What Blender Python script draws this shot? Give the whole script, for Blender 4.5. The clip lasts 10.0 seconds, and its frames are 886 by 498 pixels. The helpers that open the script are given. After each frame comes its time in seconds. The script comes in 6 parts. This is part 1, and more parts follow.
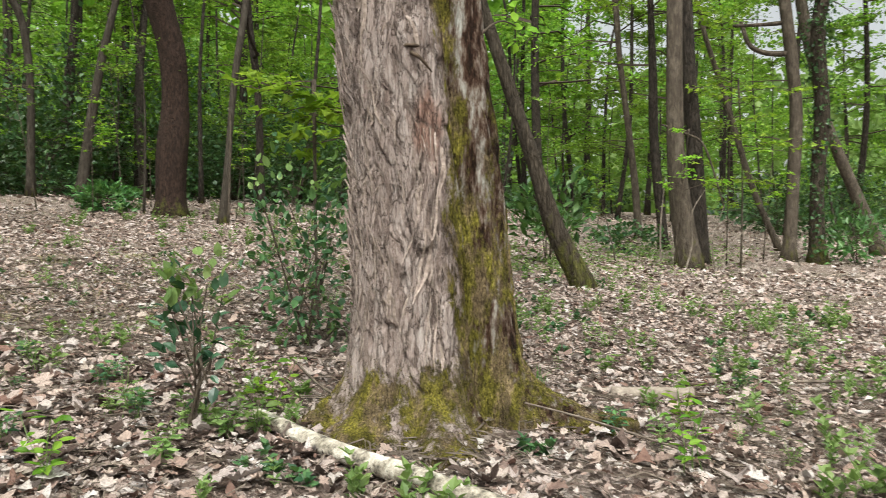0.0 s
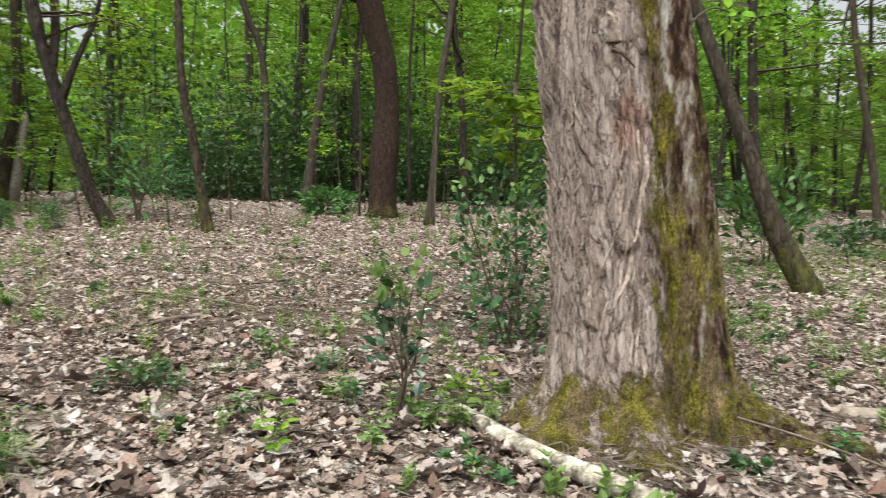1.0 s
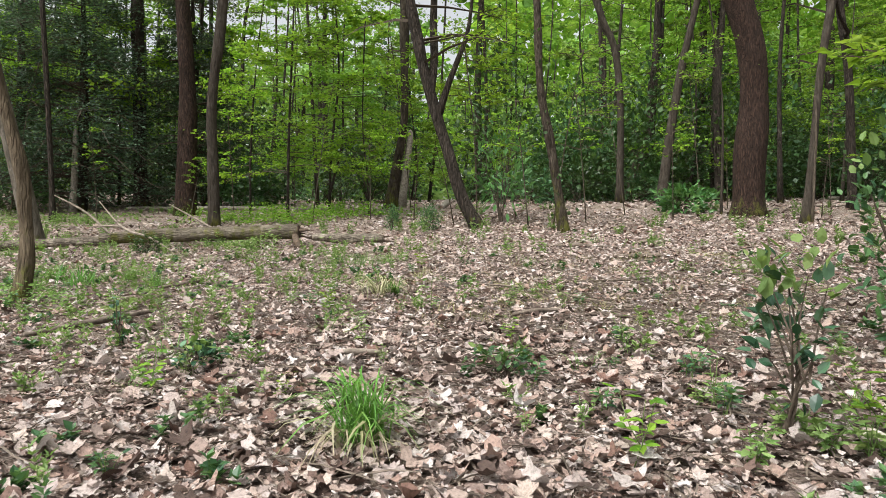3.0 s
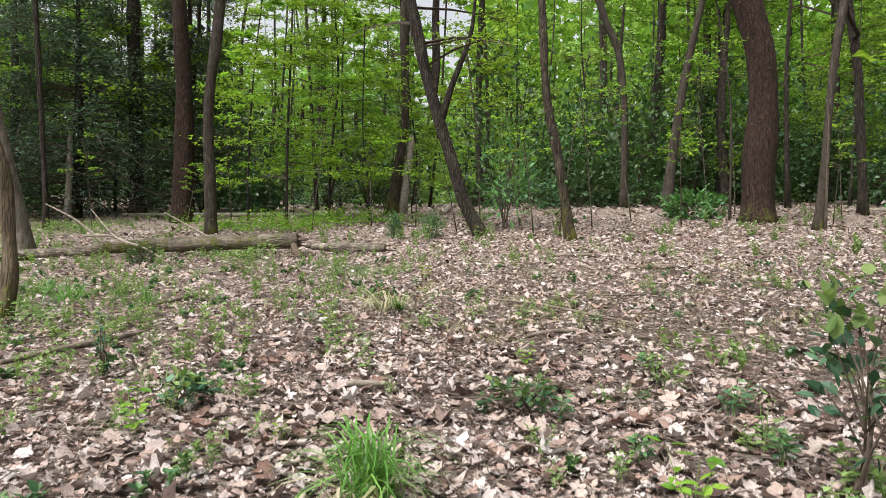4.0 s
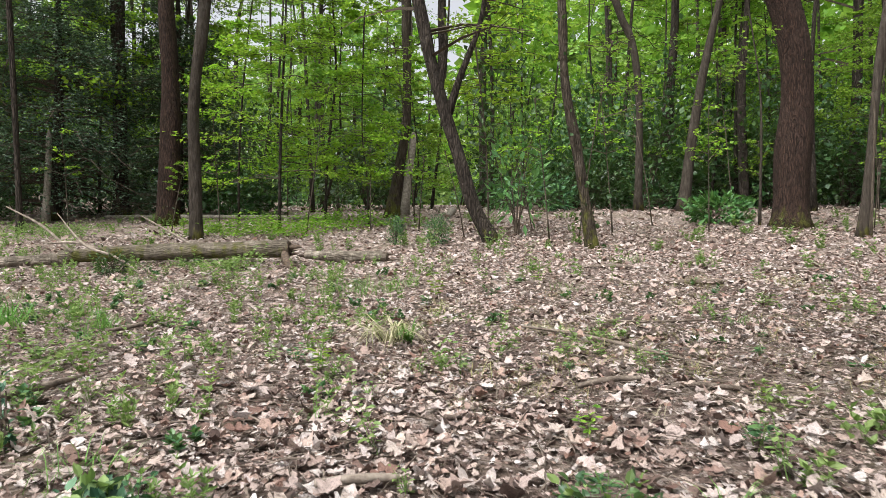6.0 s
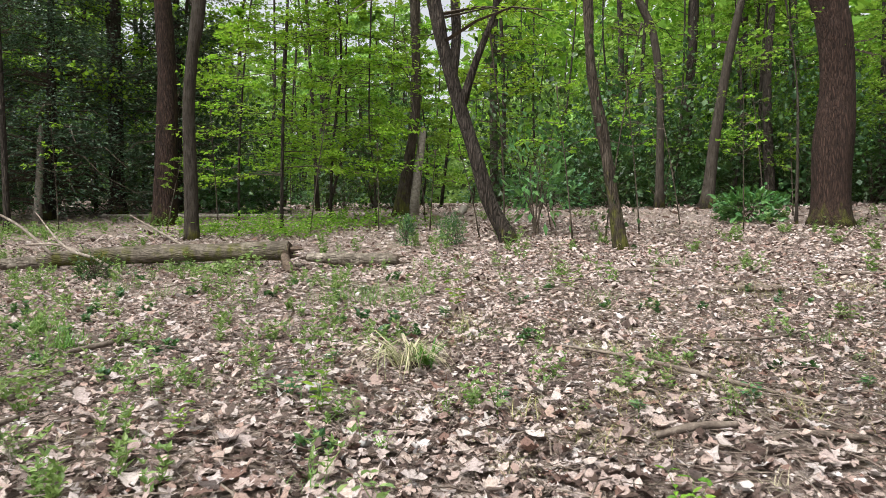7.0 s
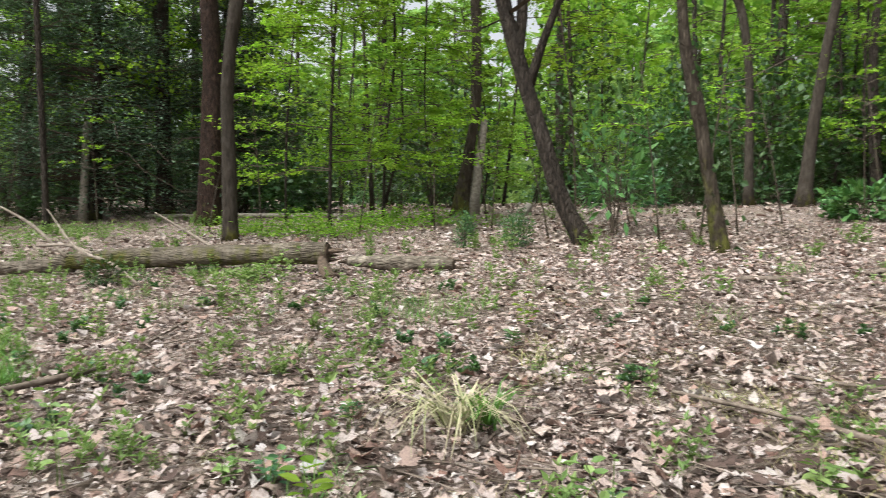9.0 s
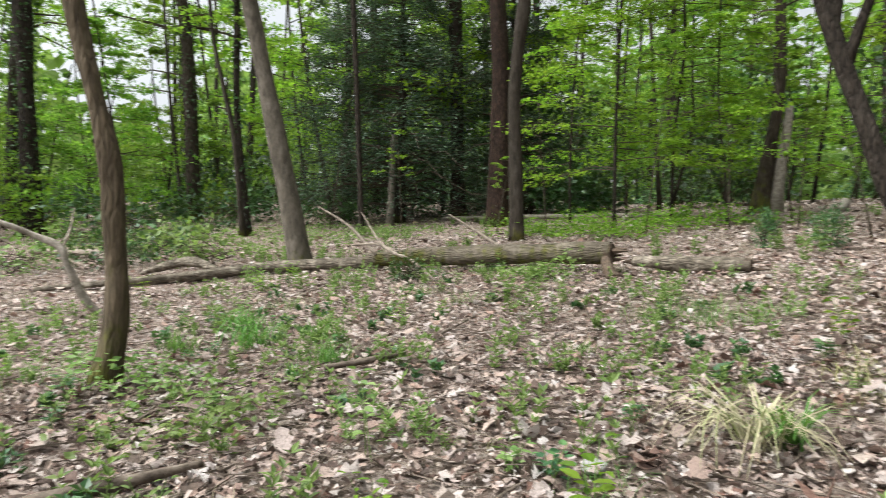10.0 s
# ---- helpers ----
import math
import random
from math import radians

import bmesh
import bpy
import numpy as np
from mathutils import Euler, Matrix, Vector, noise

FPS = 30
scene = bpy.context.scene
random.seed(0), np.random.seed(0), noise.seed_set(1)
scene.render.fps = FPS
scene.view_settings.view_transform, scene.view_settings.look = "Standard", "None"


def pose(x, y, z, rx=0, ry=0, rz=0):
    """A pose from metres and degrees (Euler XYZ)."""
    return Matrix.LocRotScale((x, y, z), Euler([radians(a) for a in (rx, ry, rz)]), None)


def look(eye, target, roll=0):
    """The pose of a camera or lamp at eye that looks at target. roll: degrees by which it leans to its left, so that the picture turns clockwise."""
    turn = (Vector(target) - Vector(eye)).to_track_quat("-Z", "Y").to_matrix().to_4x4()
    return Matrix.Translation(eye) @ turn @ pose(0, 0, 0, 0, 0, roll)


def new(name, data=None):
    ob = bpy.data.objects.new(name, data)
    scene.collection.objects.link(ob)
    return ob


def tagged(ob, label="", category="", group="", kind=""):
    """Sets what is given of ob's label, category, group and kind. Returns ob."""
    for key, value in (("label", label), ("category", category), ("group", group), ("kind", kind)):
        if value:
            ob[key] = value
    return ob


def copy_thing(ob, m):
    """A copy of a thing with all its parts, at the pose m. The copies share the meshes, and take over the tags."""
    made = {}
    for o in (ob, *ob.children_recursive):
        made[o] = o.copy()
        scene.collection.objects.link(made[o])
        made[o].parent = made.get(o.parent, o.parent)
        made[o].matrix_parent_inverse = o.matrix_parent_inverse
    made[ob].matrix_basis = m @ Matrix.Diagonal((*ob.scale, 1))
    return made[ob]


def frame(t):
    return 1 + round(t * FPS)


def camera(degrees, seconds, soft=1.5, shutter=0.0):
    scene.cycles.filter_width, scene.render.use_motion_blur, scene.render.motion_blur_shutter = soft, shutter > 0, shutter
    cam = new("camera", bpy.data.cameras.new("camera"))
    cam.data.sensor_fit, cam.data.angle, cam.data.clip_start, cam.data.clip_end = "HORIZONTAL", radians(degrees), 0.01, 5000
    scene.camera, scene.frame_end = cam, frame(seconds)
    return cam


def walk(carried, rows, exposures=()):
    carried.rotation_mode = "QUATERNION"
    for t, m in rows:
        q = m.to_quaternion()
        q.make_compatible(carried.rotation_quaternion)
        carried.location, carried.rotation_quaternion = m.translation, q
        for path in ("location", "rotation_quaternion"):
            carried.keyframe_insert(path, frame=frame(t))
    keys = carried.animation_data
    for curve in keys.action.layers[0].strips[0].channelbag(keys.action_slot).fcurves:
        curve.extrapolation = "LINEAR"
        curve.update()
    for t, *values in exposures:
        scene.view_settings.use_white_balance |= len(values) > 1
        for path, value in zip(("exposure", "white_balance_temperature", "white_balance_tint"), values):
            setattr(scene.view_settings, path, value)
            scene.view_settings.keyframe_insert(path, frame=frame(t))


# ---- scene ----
cam = camera(64.5, 10.0, soft=0.85, shutter=0.28)
PATH = [
    (0, (0.846, -0.659, 1.02), (2.012, 0.966, 0.993), 0.1),
    (0.5, (0.877, -0.642, 1.042), (1.841, 1.11, 1.016), 0.2),
    (1, (0.85, -0.665, 1.022), (1.514, 1.221, 0.996), 0.2),
    (1.5, (0.854, -0.653, 0.999), (1.278, 1.302, 0.974), 0.3),
    (2, (0.859, -0.61, 0.976), (1.01, 1.385, 0.951), 0.2),
    (2.5, (0.844, -0.567, 0.967), (0.652, 1.423, 0.943), 0.2),
    (2.7, (0.839, -0.555, 0.954), (0.537, 1.422, 0.93), 0.2),
    (3.8, (0.73, -0.127, 0.946), (0.429, 1.85, 0.938), 0.0),
    (4, (0.704, -0.132, 1.045), (0.403, 1.845, 1.035), -0.0),
    (4.5, (0.683, -0.125, 1.112), (0.383, 1.852, 1.103), -0.0),
    (5, (0.636, 0.108, 1.121), (0.337, 2.086, 1.111), -0.0),
    (5.2, (0.581, 0.276, 1.121), (0.283, 2.254, 1.113), 0.1),
    (6.3, (0.298, 1.213, 1.17), (0.002, 3.191, 1.159), 0.1),
    (6.5, (0.222, 1.384, 1.174), (-0.087, 3.36, 1.161), -0.0),
    (7, (0.15, 1.797, 1.188), (-0.164, 3.773, 1.175), -0.0),
    (7.5, (0.081, 2.183, 1.192), (-0.232, 4.158, 1.18), -0.0),
    (8, (0.038, 2.532, 1.219), (-0.273, 4.508, 1.207), -0.0),
    (8.5, (-0.05, 2.892, 1.199), (-0.397, 4.862, 1.19), 0.0),
    (9, (-0.093, 3.106, 1.186), (-0.577, 5.047, 1.178), 0.1),
    (9.5, (-0.101, 3.09, 1.179), (-0.962, 4.895, 1.172), 0.1),
    (10, (-0.099, 3.132, 1.167), (-1.299, 4.732, 1.16), 0.3),
]
walk(cam, [(t, look(eye, target, roll)) for t, eye, target, roll in PATH], [(0, -0.33, 6450, 4), (2.5, -0.24, 6400, 7), (4, -0.15, 6340, 11), (8.5, -0.13, 6280, 9), (10, -0.10, 6290, 7)])

# ---- light ----
world = bpy.data.worlds.new("sky")
scene.world = world
world.use_nodes = True
wn = world.node_tree
sky = wn.nodes.new("ShaderNodeTexSky")
sky.sky_type = "NISHITA"
sky.sun_disc = False
sky.sun_elevation = radians(58)
sky.sun_rotation = radians(216)
sky.air_density, sky.dust_density, sky.ozone_density = 0.5, 8.0, 0.3
veil = wn.nodes.new("ShaderNodeHueSaturation")
veil.inputs["Saturation"].default_value = 0.14
veil.inputs["Value"].default_value = 3.0
wn.links.new(sky.outputs[0], veil.inputs["Color"])
wn.links.new(veil.outputs[0], wn.nodes["Background"].inputs[0])
wn.nodes["Background"].inputs[1].default_value = 0.15
sun_data = bpy.data.lights.new("sun", "SUN")
sun_data.energy, sun_data.angle, sun_data.color = 2.1, radians(25), (1.0, 0.96, 0.88)
sun = new("sun", sun_data)
sun.matrix_world = look((-8, -11, 22), (0, 0, 0))


# ---- material helpers ----
def shader(name):
    m = bpy.data.materials.new(name)
    m.use_nodes = True
    nt = m.node_tree
    return m, nt, nt.nodes["Principled BSDF"], nt.nodes["Material Output"]


def put(nt, node, values):
    for key, value in values.items():
        if isinstance(value, bpy.types.NodeSocket):
            nt.links.new(value, node.inputs[key])
        else:
            node.inputs[key].default_value = value
    return node


def noise_tex(nt, vec, scale, detail=4.0, rough=0.6):
    n = nt.nodes.new("ShaderNodeTexNoise")
    put(nt, n, {"Vector": vec, "Scale": scale, "Detail": detail, "Roughness": rough})
    return n.outputs[0]


def mapped(nt, scale, loc=(0, 0, 0)):
    tc = nt.nodes.new("ShaderNodeTexCoord")
    mp = nt.nodes.new("ShaderNodeMapping")
    put(nt, mp, {"Vector": tc.outputs["Object"], "Scale": scale, "Location": loc})
    return mp.outputs[0]


def ramp(nt, fac, stops, mode="LINEAR"):
    r = nt.nodes.new("ShaderNodeValToRGB")
    r.color_ramp.interpolation = mode
    while len(r.color_ramp.elements) < len(stops):
        r.color_ramp.elements.new(0.5)
    for el, (p, c) in zip(r.color_ramp.elements, stops):
        el.position = p
        el.color = (*c, 1) if isinstance(c, tuple) else (c, c, c, 1)
    nt.links.new(fac, r.inputs[0])
    return r.outputs[0]


def mixed(nt, fac, a, b, mode="MIX"):
    n = nt.nodes.new("ShaderNodeMix")
    n.data_type, n.blend_type = "RGBA", mode
    for sock, value in ((n.inputs[0], fac), (n.inputs[6], a), (n.inputs[7], b)):
        if isinstance(value, bpy.types.NodeSocket):
            nt.links.new(value, sock)
        else:
            sock.default_value = (*value, 1) if isinstance(value, tuple) else value
    return n.outputs[2]


def calc(nt, op, a, b=0.0):
    n = nt.nodes.new("ShaderNodeMath")
    n.operation = op
    for sock, value in ((n.inputs[0], a), (n.inputs[1], b)):
        if isinstance(value, bpy.types.NodeSocket):
            nt.links.new(value, sock)
        else:
            sock.default_value = value
    return n.outputs[0]


def bumped(nt, bsdf, height, strength, distance=0.02):
    b = nt.nodes.new("ShaderNodeBump")
    put(nt, b, {"Height": height, "Strength": strength, "Distance": distance})
    nt.links.new(b.outputs[0], bsdf.inputs["Normal"])


def height_of(nt):
    tc = nt.nodes.new("ShaderNodeTexCoord")
    s = nt.nodes.new("ShaderNodeSeparateXYZ")
    nt.links.new(tc.outputs["Object"], s.inputs[0])
    return s.outputs


def bark(name, dark, light, moss=0.0, moss_top=0.6, grain=(26, 26, 4), lichen=0.3, crack=0.6):
    """Furrowed bark with lichen blotches, and moss round the foot."""
    m, nt, bsdf, out = shader(name)
    fine = noise_tex(nt, mapped(nt, grain), 1.0, 6, 0.65)
    broad = noise_tex(nt, mapped(nt, (9, 9, 4.5)), 1.0, 5, 0.65)
    cell = nt.nodes.new("ShaderNodeTexVoronoi")
    cell.feature = "DISTANCE_TO_EDGE"
    wob = nt.nodes.new("ShaderNodeVectorMath")
    wob.operation = "MULTIPLY_ADD"
    nt.links.new(noise_tex(nt, mapped(nt, (6, 6, 3)), 1.0, 3, 0.6), wob.inputs[0])
    wob.inputs[1].default_value = (1.5, 1.5, 1.0)
    nt.links.new(mapped(nt, tuple(1.25 * c for c in grain)), wob.inputs[2])
    put(nt, cell, {"Vector": wob.outputs[0], "Scale": 1.0})
    ridge = ramp(nt, cell.outputs["Distance"], [(0.0, 0.0), (0.22, 1.0)])
    col = ramp(nt, fine, [(0.3, dark), (0.68, light)])
    col = mixed(nt, calc(nt, "MAXIMUM", ridge, 1.0 - crack), tuple(0.6 * c for c in dark), col)
    pale = tuple(min(1, 1.35 * c + 0.03) for c in light)
    col = mixed(nt, calc(nt, "MULTIPLY", ramp(nt, broad, [(0.5, 0.0), (0.7, 1.0)]), lichen), col, pale)
    if moss:
        low = calc(nt, "MAXIMUM", calc(nt, "SUBTRACT", 1.0, calc(nt, "DIVIDE", height_of(nt)[2], moss_top)), -0.6)
        patch = noise_tex(nt, mapped(nt, (7, 7, 4)), 1.0, 5, 0.7)
        cover = ramp(nt, calc(nt, "ADD", calc(nt, "MULTIPLY", low, 0.26), patch), [(0.78 - 0.2 * moss, 0.0), (0.92 - 0.2 * moss, 1.0)])
        col = mixed(nt, cover, col, ramp(nt, fine, [(0.3, (0.026, 0.028, 0.007)), (0.7, (0.11, 0.108, 0.024))]))
    put(nt, bsdf, {"Base Color": col, "Roughness": 0.92, "Specular IOR Level": 0.15})
    bumped(nt, bsdf, calc(nt, "ADD", calc(nt, "MULTIPLY", ridge, crack), fine), 1.0, 0.028)
    return m


def foliage(name, a, b, c, glow=0.45, gloss=0.5, spread=0.12):
    """Thin leaves that let light through; every leaf has its own shade."""
    m, nt, bsdf, out = shader(name)
    geo = nt.nodes.new("ShaderNodeNewGeometry")
    obj = nt.nodes.new("ShaderNodeObjectInfo")
    col = ramp(nt, geo.outputs["Random Per Island"], [(0.0, a), (0.5, b), (1.0, c)])
    hsv = nt.nodes.new("ShaderNodeHueSaturation")
    put(nt, hsv, {"Color": col, "Value": calc(nt, "ADD", calc(nt, "MULTIPLY", obj.outputs["Random"], 2 * spread + 0.25), 0.87 - spread),
                  "Hue": calc(nt, "ADD", calc(nt, "MULTIPLY", obj.outputs["Random"], 0.03), 0.485)})
    put(nt, bsdf, {"Base Color": hsv.outputs[0], "Roughness": gloss, "Specular IOR Level": 0.22})
    tr = nt.nodes.new("ShaderNodeBsdfTranslucent")
    warm = mixed(nt, 0.25, hsv.outputs[0], (0.26, 0.46, 0.03))
    nt.links.new(warm, tr.inputs[0])
    mx = nt.nodes.new("ShaderNodeMixShader")
    mx.inputs[0].default_value = glow
    nt.links.new(bsdf.outputs[0], mx.inputs[1])
    nt.links.new(tr.outputs[0], mx.inputs[2])
    nt.links.new(mx.outputs[0], out.inputs[0])
    return m


def plain(name, stops, rough=0.85, scale=30.0, bump=0.4, island=False):
    m, nt, bsdf, out = shader(name)
    if island:
        fac = nt.nodes.new("ShaderNodeNewGeometry").outputs["Random Per Island"]
    else:
        fac = noise_tex(nt, mapped(nt, (1, 1, 1)), scale, 5, 0.65)
    put(nt, bsdf, {"Base Color": ramp(nt, fac, stops), "Roughness": rough, "Specular IOR Level": 0.2})
    bumped(nt, bsdf, noise_tex(nt, mapped(nt, (1, 1, 1)), scale * 2, 4, 0.6), bump, 0.01)
    return m


# ---- materials ----
def soil_material():
    m, nt, bsdf, out = shader("leafy soil")
    vec = mapped(nt, (1, 1, 1))
    shift = nt.nodes.new("ShaderNodeTexNoise")
    put(nt, shift, {"Vector": vec, "Scale": 30.0, "Detail": 4.0})
    bent = nt.nodes.new("ShaderNodeVectorMath")
    bent.operation = "MULTIPLY_ADD"
    nt.links.new(shift.outputs["Color"], bent.inputs[0])
    bent.inputs[1].default_value = (0.05, 0.05, 0.0)
    nt.links.new(vec, bent.inputs[2])
    vor = nt.nodes.new("ShaderNodeTexVoronoi")
    put(nt, vor, {"Vector": bent.outputs[0], "Scale": 26.0, "Randomness": 1.0})
    shred = ramp(nt, vor.outputs["Color"], [(0.15, (0.09, 0.064, 0.051)), (0.4, (0.20, 0.150, 0.124)), (0.65, (0.31, 0.248, 0.212)), (0.95, (0.43, 0.37, 0.33))])
    fine = noise_tex(nt, vec, 60.0, 7, 0.75)
    broad = noise_tex(nt, vec, 0.7, 4, 0.6)
    col = mixed(nt, ramp(nt, fine, [(0.36, 0.0), (0.54, 1.0)]), (0.066, 0.047, 0.037), shred)
    col = mixed(nt, ramp(nt, broad, [(0.5, 0.0), (0.75, 0.35)]), col, (0.075, 0.085, 0.025))
    put(nt, bsdf, {"Base Color": col, "Roughness": 0.95, "Specular IOR Level": 0.1})
    bumped(nt, bsdf, fine, 1.0, 0.03)
    return m


def litter_material():
    m, nt, bsdf, out = shader("dead leaves")
    geo = nt.nodes.new("ShaderNodeNewGeometry")
    col = ramp(nt, geo.outputs["Random Per Island"], [
        (0.0, (0.045, 0.028, 0.021)), (0.10, (0.105, 0.073, 0.060)), (0.17, (0.165, 0.094, 0.071)), (0.23, (0.22, 0.167, 0.143)), (0.31, (0.275, 0.186, 0.146)),
        (0.39, (0.285, 0.226, 0.200)), (0.47, (0.325, 0.244, 0.200)), (0.55, (0.31, 0.256, 0.232)), (0.63, (0.365, 0.282, 0.234)), (0.71, (0.35, 0.292, 0.268)),
        (0.79, (0.385, 0.314, 0.264)), (0.87, (0.35, 0.304, 0.284)), (0.95, (0.40, 0.345, 0.308)), (1.0, (0.46, 0.425, 0.402))])
    blot = noise_tex(nt, mapped(nt, (1, 1, 1)), 90.0, 7, 0.75)
    col = mixed(nt, 0.8, col, ramp(nt, blot, [(0.34, 0.36), (0.47, 1.04), (0.62, 1.34)]), "MULTIPLY")
    put(nt, bsdf, {"Base Color": col, "Roughness": 0.72, "Specular IOR Level": 0.25})
    bumped(nt, bsdf, blot, 0.8, 0.012)
    tr = nt.nodes.new("ShaderNodeBsdfTranslucent")
    nt.links.new(col, tr.inputs[0])
    mx = nt.nodes.new("ShaderNodeMixShader")
    mx.inputs[0].default_value = 0.15
    nt.links.new(bsdf.outputs[0], mx.inputs[1])
    nt.links.new(tr.outputs[0], mx.inputs[2])
    nt.links.new(mx.outputs[0], out.inputs[0])
    return m


def old_bark_material():
    """Shaggy bark in overlapping flakes; one stem is dark and stained, grown over with moss like the foot."""
    m, nt, bsdf, out = shader("shaggy bark")
    warp = nt.nodes.new("ShaderNodeTexNoise")
    put(nt, warp, {"Vector": mapped(nt, (5, 5, 2.6)), "Scale": 1.6, "Detail": 5.0, "Roughness": 0.65})

    def flakes(scale, bend, loc=(0, 0, 0)):
        """Distance from the nearest joint, and a chance value for each flake."""
        bent = nt.nodes.new("ShaderNodeVectorMath")
        bent.operation = "MULTIPLY_ADD"
        nt.links.new(warp.outputs["Color"], bent.inputs[0])
        bent.inputs[1].default_value = bend
        nt.links.new(mapped(nt, scale, loc), bent.inputs[2])
        edge = nt.nodes.new("ShaderNodeTexVoronoi")
        edge.feature = "DISTANCE_TO_EDGE"
        put(nt, edge, {"Vector": bent.outputs[0], "Scale": 1.0})
        body = nt.nodes.new("ShaderNodeTexVoronoi")
        put(nt, body, {"Vector": bent.outputs[0], "Scale": 1.0})
        grey = nt.nodes.new("ShaderNodeSeparateColor")
        nt.links.new(body.outputs["Color"], grey.inputs[0])
        return edge.outputs["Distance"], grey.outputs[0]
    joint, chance = flakes((17, 17, 1.9), (2.4, 2.4, 1.4))
    joint2, chance2 = flakes((36, 36, 4.6), (3.4, 3.4, 2.0), (3, 5, 1))
    plate = ramp(nt, joint, [(0.0, 0.0), (0.035, 0.75), (0.10, 1.0)])
    plate2 = ramp(nt, joint2, [(0.0, 0.35), (0.05, 0.85), (0.12, 1.0)])
    fibre = noise_tex(nt, mapped(nt, (150, 150, 14)), 1.0, 8, 0.75)
    flake = noise_tex(nt, mapped(nt, (40, 40, 9)), 1.0, 8, 0.78)
    broad = noise_tex(nt, mapped(nt, (5, 5, 1.6)), 1.0, 4, 0.6)
    grainy = calc(nt, "ADD", calc(nt, "MULTIPLY", fibre, 0.5), calc(nt, "MULTIPLY", flake, 0.5))
    tone = calc(nt, "ADD", grainy, calc(nt, "ADD", calc(nt, "MULTIPLY", calc(nt, "SUBTRACT", chance, 0.5), 0.055), calc(nt, "MULTIPLY", calc(nt, "SUBTRACT", chance2, 0.5), 0.075)))
    col = ramp(nt, tone, [(0.35, (0.085, 0.060, 0.049)), (0.43, (0.23, 0.174, 0.149)), (0.52, (0.35, 0.281, 0.249)), (0.63, (0.47, 0.405, 0.37))])
    axes = height_of(nt)
    above = calc(nt, "MAXIMUM", calc(nt, "SUBTRACT", axes[2], 1.15), 0.0)
    below = calc(nt, "MAXIMUM", calc(nt, "SUBTRACT", 1.15, axes[2]), 0.0)
    ax = calc(nt, "ADD", axes[0], calc(nt, "SUBTRACT", calc(nt, "MULTIPLY", above, 0.11), calc(nt, "MULTIPLY", below, 0.05)))
    # A reddish bare stretch beside the seam.
    ruddy = calc(nt, "SUBTRACT", 0.62, calc(nt, "ADD", calc(nt, "MULTIPLY", calc(nt, "ABSOLUTE", calc(nt, "SUBTRACT", ax, 0.05)), 3.2), calc(nt, "MULTIPLY", calc(nt, "ABSOLUTE", calc(nt, "SUBTRACT", axes[2], 1.36)), 1.1)))
    red = ramp(nt, calc(nt, "ADD", ruddy, calc(nt, "SUBTRACT", broad, 0.5)), [(0.34, 0.0), (0.50, 0.75)])
    col = mixed(nt, red, col, mixed(nt, ramp(nt, grainy, [(0.38, 0.0), (0.6, 1.0)]), (0.13, 0.062, 0.042), (0.40, 0.235, 0.18)))
    col = mixed(nt, calc(nt, "MULTIPLY", plate, plate2), (0.085, 0.062, 0.051), col)
    # The second stem: wet dark streaks, rot, and grey-white lichen.
    side = calc(nt, "ADD", calc(nt, "MULTIPLY", ax, 4.2), calc(nt, "MULTIPLY", axes[1], 0.4))
    stem = ramp(nt, side, [(0.40, 0.0), (0.50, 1.0)])
    damp = calc(nt, "ADD", noise_tex(nt, mapped(nt, (17, 17, 4.2), (3, 1, 2)), 1.0, 7, 0.72), calc(nt, "MULTIPLY", calc(nt, "SUBTRACT", chance2, 0.5), 0.05))
    second = ramp(nt, damp, [(0.40, (0.016, 0.009, 0.006)), (0.47, (0.060, 0.030, 0.018)), (0.53, (0.17, 0.122, 0.092)), (0.59, (0.33, 0.29, 0.245)), (0.68, (0.52, 0.51, 0.46))])
    second = mixed(nt, 0.6, second, ramp(nt, grainy, [(0.38, 0.25), (0.58, 1.0)]), "MULTIPLY")
    col = mixed(nt, stem, col, second)
    wander = calc(nt, "MULTIPLY", calc(nt, "SUBTRACT", noise_tex(nt, mapped(nt, (1, 1, 5.0)), 1.0, 3, 0.6), 0.5), 0.10)
    seam = calc(nt, "SUBTRACT", 0.19, calc(nt, "MULTIPLY", calc(nt, "ABSOLUTE", calc(nt, "SUBTRACT", calc(nt, "ADD", ax, wander), 0.150)), 1.8))
    low = calc(nt, "MULTIPLY", calc(nt, "SUBTRACT", 1.25, axes[2]), 0.13)
    wide = calc(nt, "ADD", calc(nt, "MULTIPLY", stem, 0.30), calc(nt, "SUBTRACT", calc(nt, "MAXIMUM", low, -0.06), 0.225))
    foot = calc(nt, "MINIMUM", calc(nt, "MULTIPLY", calc(nt, "SUBTRACT", 0.34, axes[2]), 1.0), 0.15)
    grow = calc(nt, "MAXIMUM", calc(nt, "MAXIMUM", seam, wide), foot)
    patch = calc(nt, "ADD", calc(nt, "MULTIPLY", noise_tex(nt, mapped(nt, (19, 19, 6.0)), 1.0, 8, 0.8), 0.62), calc(nt, "MULTIPLY", noise_tex(nt, mapped(nt, (6, 6, 2.4), (7, 2, 5)), 1.0, 3, 0.5), 0.38))
    amount = calc(nt, "ADD", calc(nt, "MINIMUM", calc(nt, "MAXIMUM", grow, -0.6), 0.14), patch)
    velvet = noise_tex(nt, mapped(nt, (120, 120, 50)), 1.0, 6, 0.75)
    hue = noise_tex(nt, mapped(nt, (13, 13, 5), (1, 4, 2)), 1.0, 6, 0.7)
    green = ramp(nt, velvet, [(0.34, (0.022, 0.019, 0.005)), (0.5, (0.110, 0.096, 0.017)), (0.66, (0.26, 0.225, 0.042))])
